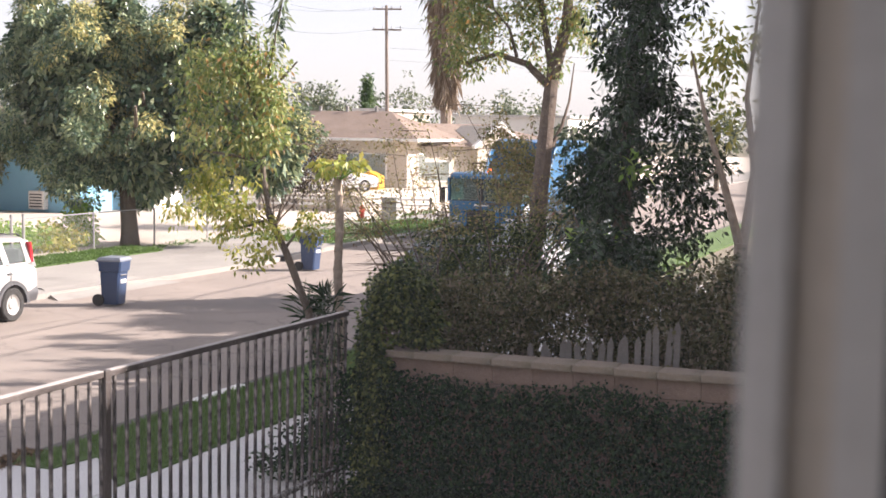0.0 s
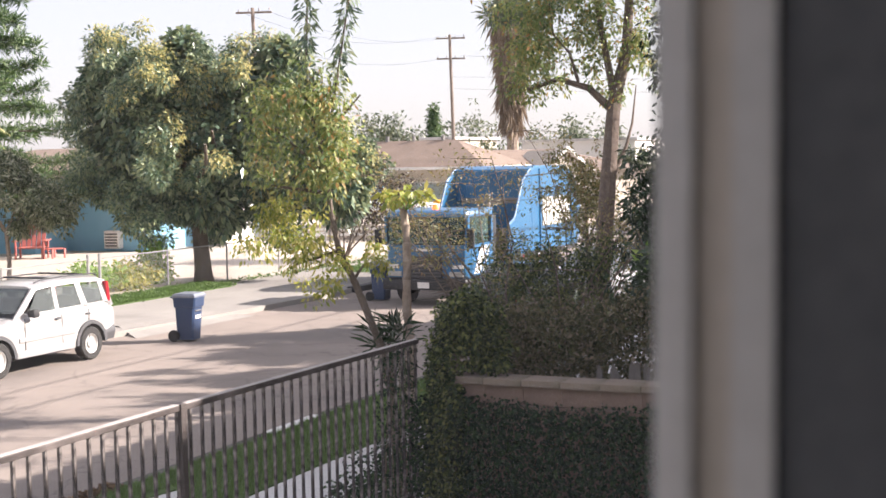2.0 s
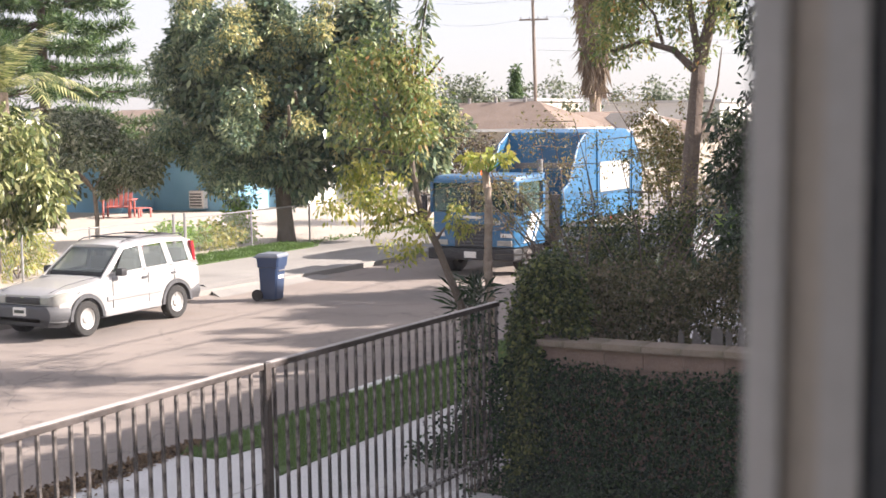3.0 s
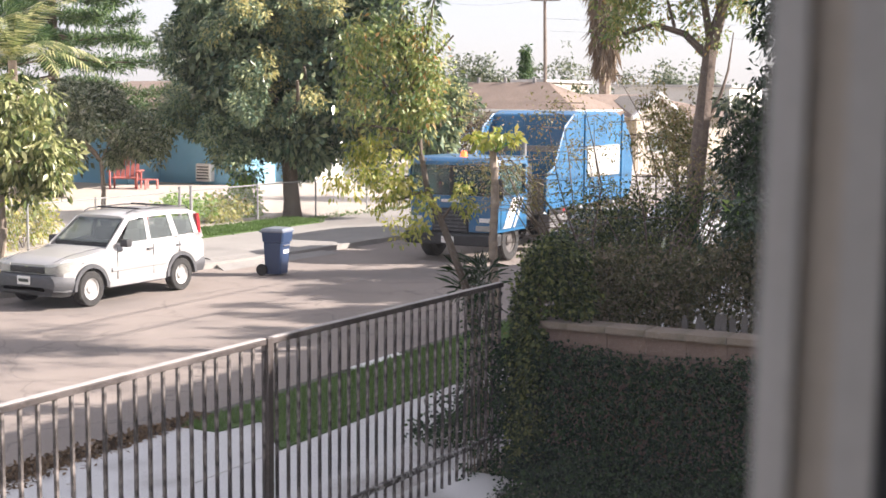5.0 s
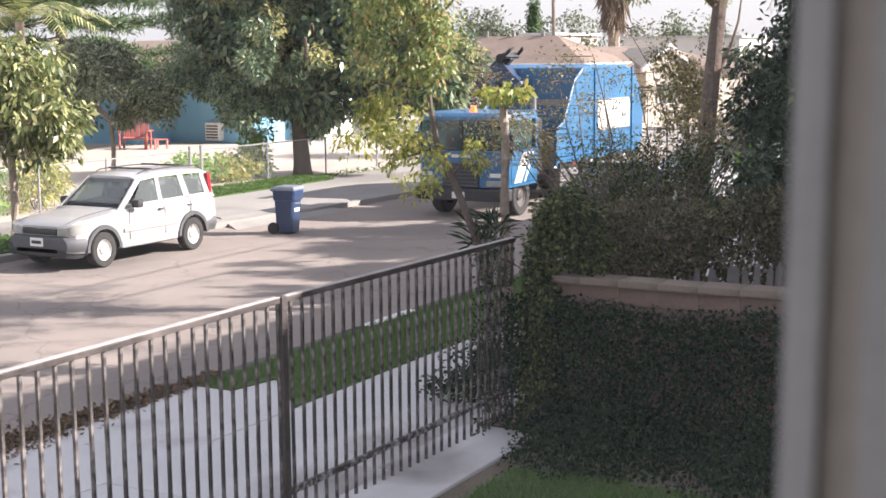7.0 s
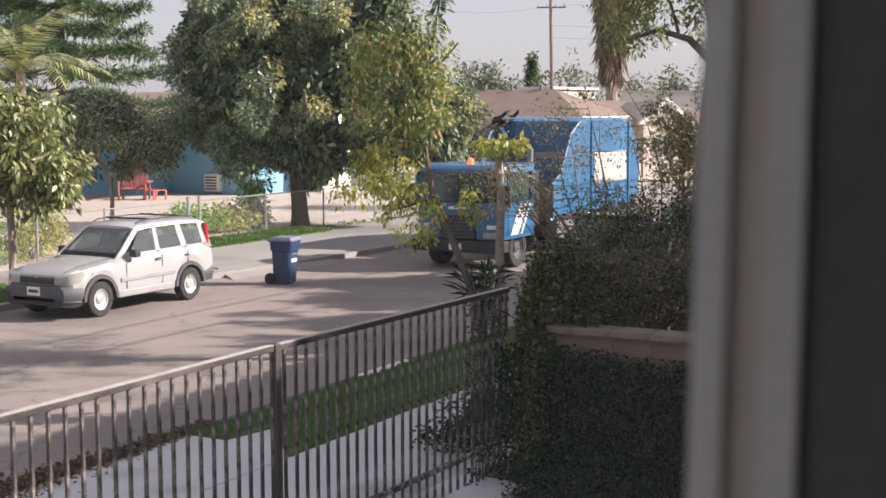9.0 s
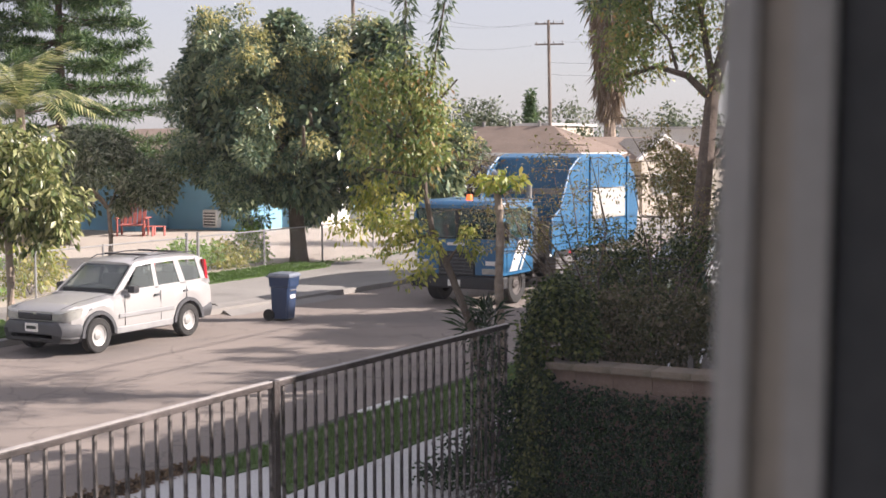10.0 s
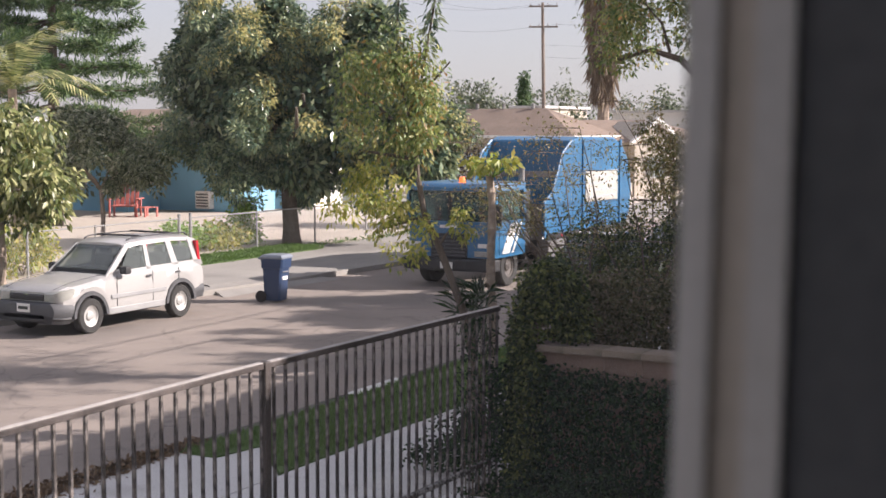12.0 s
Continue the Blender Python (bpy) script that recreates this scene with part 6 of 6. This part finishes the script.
def street_things():
    # power poles and wires
    for x, y, z, lab in ((87.0, 38.9, 12.5, "tall wooden power pole with two crossarms"), (64.8, 40.7, 12.4, "wooden power pole rising behind the trees")):
        p = thing("power_pole", pose(x, y, 0), lab, "power pole", "power poles")
        bm = bmesh.new()
        rod(bm, (0.15, -0.12, 0), (-0.05, 0.05, z), 0.15, 0.1, 10)
        part("pole", bm, POLEWOOD, p)
        for k, zz in enumerate((z - 0.25, z - 1.65)):
            bm = bmesh.new()
            box(bm, -0.05, 0.05, -1.0, 1.0, zz - 0.055, zz + 0.055, 0.01)
            bmesh.ops.rotate(bm, verts=bm.verts, cent=(0, 0, 0), matrix=Matrix.Rotation(0.35, 3, "Z"))
            arm = part("crossarm", bm, POLEWOOD, p)
            for j in range(4):
                bm = bmesh.new()
                rod(bm, (0, -1.0 + 0.66 * j, zz + 0.06), (0, -1.0 + 0.66 * j, zz + 0.22), 0.05, 0.03, 8)
                part("insulator", bm, STEEL, arm)
    bm = bmesh.new()
    for y0, z0, y1, z1, x1 in ((39.7, 12.4, 41.5, 12.2, 64.8), (38.1, 12.4, 39.9, 12.2, 64.8), (39.4, 10.9, 41.2, 11.0, 64.8), (38.8, 9.6, -20, 10.4, 112), (39.2, 8.8, -22, 9.0, 112), (38.3, 11.0, -20, 12, 112)):
        pts = [(87 + (x1 - 87) * k / 12, y0 + (y1 - y0) * k / 12, z0 + (z1 - z0) * k / 12 - 1.0 * math.sin(math.pi * k / 12)) for k in range(13)]
        tube(bm, pts, [0.006] * 13, 4)
    tagged(part("power_line", bm, DARK), "thin dark overhead power lines", "power line")
    # wire mesh fence across the street
    f = thing("chainlink_fence", pose(0, 25.0, 0.1), "low galvanised wire mesh fence along the yard", "fence")
    for x in (20.5, 22.9, 25.3, 27.7, 31.1, 31.6, 34.8, 38.0, 41.2, 44.5):
        bm = bmesh.new()
        rod(bm, (x, 0, 0), (x, 0, 1.24 if not 31 < x < 32 else 1.34), 0.03 if not 31 < x < 32 else 0.045, None, 8)
        part("post", bm, GALV, f)
    for x0, x1 in ((20.5, 31.1), (31.6, 44.5)):
        bm = bmesh.new()
        rod(bm, (x0, 0, 1.2), (x1, 0, 1.2), 0.02, None, 6)
        part("top_rail", bm, GALV, f)
    vs, fs = [], []
    for k in range(270):
        for s in (1, -1):
            x0 = 20.5 + 0.089 * k
            a, b = (x0, 0.002 * s, 0.02), (x0 + s * 0.6, 0.002 * s, 1.2)
            if min(a[0], b[0]) < 20.5 or max(a[0], b[0]) > 44.5:
                continue
            i = len(vs)
            vs += [(a[0] - 0.003, a[1], a[2]), (a[0] + 0.003, a[1], a[2]), (b[0] + 0.003, b[1], b[2]), (b[0] - 0.003, b[1], b[2])]
            fs.append((i, i + 1, i + 2, i + 3))
    m = soup("wire_mesh", vs, fs, GALV, f)
    m["kind"] = "stuff"
    # red chairs
    t = thing("garden_bench", Matrix.Translation((45.2, 39.5, 0.1)) @ Matrix.Rotation(radians(-60), 4, "Z") @ Matrix.Diagonal((1.35, 1.35, 1.3, 1)), "red painted slatted garden chair in the yard", "chair")
    for k in range(5):
        bm = bmesh.new()
        box(bm, -0.06, 0.06, -0.012, 0.012, 0.3, 1.15 + 0.1 * math.sin(math.pi * (k + 0.5) / 5), 0.006)
        bmesh.ops.rotate(bm, verts=bm.verts, cent=(0, 0, 0.3), matrix=Matrix.Rotation(-0.3, 3, "X"))
        bmesh.ops.translate(bm, verts=bm.verts, vec=(-0.3 + 0.15 * k, 0.25, 0))
        part("back_slat", bm, REDWOOD, t)
        bm = bmesh.new()
        box(bm, -0.38, 0.38, -0.35 + 0.13 * k, -0.24 + 0.13 * k, 0.36, 0.385, 0.005)
        part("seat_slat", bm, REDWOOD, t)
    for s in (1, -1):
        bm = bmesh.new()
        box(bm, s * 0.45 - 0.07, s * 0.45 + 0.07, -0.45, 0.4, 0.58, 0.61, 0.006)
        part("arm_rest", bm, REDWOOD, t)
        for y in (-0.38, 0.3):
            bm = bmesh.new()
            box(bm, s * 0.42 - 0.025, s * 0.42 + 0.025, y - 0.05, y + 0.05, 0, 0.6, 0.006)
            part("leg", bm, REDWOOD, t)
    f = thing("footstool", Matrix.Translation((45.5, 38.6, 0.1)) @ Matrix.Rotation(radians(-100), 4, "Z"), "red painted slatted footstool beside the garden chair", "footstool")
    for k in range(5):
        bm = bmesh.new()
        box(bm, -0.36, 0.36, -0.38 + 0.15 * k, -0.26 + 0.15 * k, 0.4, 0.43, 0.005)
        part("slat", bm, REDWOOD, f)
    for s in (1, -1):
        for y in (-0.34, 0.3):
            bm = bmesh.new()
            box(bm, s * 0.32 - 0.03, s * 0.32 + 0.03, y - 0.04, y + 0.04, 0, 0.4, 0.006)
            part("leg", bm, REDWOOD, f)
    # things by the far corner
    t = thing("fire_hydrant", pose(52.4, 24.4, 0.12), "small red fire hydrant on the far corner", "hydrant")
    bm = bmesh.new()
    rod(bm, (0, 0, 0), (0, 0, 0.06), 0.16, 0.16, 12)
    rod(bm, (0, 0, 0.06), (0, 0, 0.55), 0.1, 0.1, 12)
    rod(bm, (0, 0, 0.55), (0, 0, 0.72), 0.12, 0.04, 12)
    part("barrel", bm, HYDRANT, t, "", True)
    bm = bmesh.new()
    rod(bm, (-0.17, 0, 0.42), (0.17, 0, 0.42), 0.05, 0.05, 8)
    part("outlet", bm, HYDRANT, t)
    t = thing("utility_box", pose(53.2, 23.4, 0.12), "grey green utility cabinet on the verge", "cabinet")
    bm = bmesh.new()
    box(bm, -0.3, 0.3, -0.35, 0.35, 0, 0.95, 0.03)
    part("body", bm, GALV, t)
    bm = bmesh.new()
    box(bm, -0.33, 0.33, -0.38, 0.38, 0.95, 1.0, 0.015)
    part("lid", bm, GALV, t)
    f = thing("rail_fence", pose(57.5, 29.5, 0.1, 0, 0, -70), "low weathered rail fence before the brown-roofed house", "fence")
    for k in range(8):
        bm = bmesh.new()
        box(bm, -5.6 + 1.6 * k, -5.5 + 1.6 * k, -0.05, 0.05, 0, 0.75, 0.01)
        part("post", bm, GREYWOOD, f)
    for z in (0.62, 0.36):
        bm = bmesh.new()
        box(bm, -5.6, 5.7, -0.03, 0.03, z - 0.05, z + 0.05, 0.01)
        part("rail", bm, WHITE, f)
    car("parked_pickup", pose(62.9, 29.6, 0.85, 0, 0, -40), WHITECAR, "white car parked in the driveway of the house")
    t = thing("toy_slide", pose(65.6, 30.0, 0.85), "orange yellow plastic play house in the yard", "toy house")
    bm = bmesh.new()
    extrude(bm, [(-0.5, 0.0), (0.5, 0.0), (0.5, 0.75), (0.1, 0.95), (-0.5, 0.7)], 0, -0.4, 0.4, 0.05)
    part("shell", bm, YELLOWP, t)
    car("dark_car", pose(32.0, 11.7, 0), DARKCAR, "dark teal car parked at the near kerb")
    car("silver_car", pose(37.9, 11.6, 0), GREYCAR, "silver car parked at the near kerb with red tail lamps")
    car("white_van", pose(43.7, 11.55, 0), GREYCAR, "grey car parked at the near kerb")
    car("far_car", pose(66.0, 18.4, 0, 0, 0, 180), WHITECAR, "white car parked far along the street")
    # thorny brown bush across the street
    rng = np.random.default_rng(141)
    t = thing("brown_bush", pose(47.0, 25.6, 0.1), "wide brownish bush before the house", "shrub")
    crown("foliage", [(shell(rng, (0, -0.6, 2.5), (1.6, 3.0, 1.5), 300, 0.3, 0.4), 44, 0.36, 0.12, 0.4, 0.2)], t, leaf_mat("bronze_leaves", [(0.025, 0.02, 0.015), (0.05, 0.037, 0.026), (0.09, 0.06, 0.04)]), 142)
    bm = bmesh.new()
    limbs(bm, rng, (0, 0, 0), 0.05, 8, 2.2, 1.4)
    part("branching", bm, BARK, t)


setting()
window()
boundary()
suv()
TRUCK, WHEELS, LIFT = truck()
bin_thing(pose(25.64, 17.78, 0, 0, 0, 8), "blue wheeled bin standing in the road by the kerb")
BIN = bin_thing(pose(34.4, 17.5, 0), "blue wheeled bin emptied by the refuse truck")
mango_tree()
young_tree()
papaya()
twig_bush()
right_trees()
shade_tree()
verge_tree()
left_trees()
far_trees()
houses()
street_things()
grass()

# seconds, sideways place across the truck, height, tilt: the bin's ride up the lift
BIN_ROWS = [(0, 17.5, 0.0, 0), (4.4, 17.5, 0.0, 0), (4.9, 17.45, 0.35, 0), (5.2, 17.4, 0.95, 4), (5.5, 17.4, 1.65, 12), (5.8, 17.35, 2.2, 32), (6.0, 17.3, 2.6, 55), (6.2, 17.2, 3.1, 82), (6.5, 17.0, 3.55, 118), (6.8, 16.95, 3.75, 132), (7.2, 16.95, 3.75, 138), (8.0, 16.95, 3.7, 130), (8.8, 17.0, 3.5, 140), (9.4, 17.0, 3.5, 130), (9.7, 17.2, 3.1, 82), (10.0, 17.35, 2.3, 28), (10.3, 17.4, 1.4, 6), (10.7, 17.45, 0.4, 0), (11.0, 17.5, 0.0, 0), (12, 17.5, 0.0, 0)]


def motions():
    walk(TRUCK, [(t, pose(x, TRUCK_Y, 0, 0, 0, 180)) for t, x in TRUCK_ROWS])
    start = TRUCK_ROWS[0][1]
    fine = []
    for (ta, xa), (tb, xb) in zip(TRUCK_ROWS, TRUCK_ROWS[1:]):
        fine += [(ta + (tb - ta) * k / 3, xa + (xb - xa) * k / 3) for k in range(3)]
    fine.append(TRUCK_ROWS[-1])
    for w in WHEELS:
        walk(w, [(t, pose(*w.location, 0, math.degrees((start - x) / 0.5), 0)) for t, x in fine])
    walk(BIN, [(t, pose(34.4, y, z, tilt, 0, 0)) for t, y, z, tilt in BIN_ROWS])
    walk(LIFT, [(t, pose(-4.5, TRUCK_Y - y + 0.4, z + 0.75 if tilt < 20 else z + 0.1, -tilt, 0, 0)) for t, y, z, tilt in BIN_ROWS])


motions()
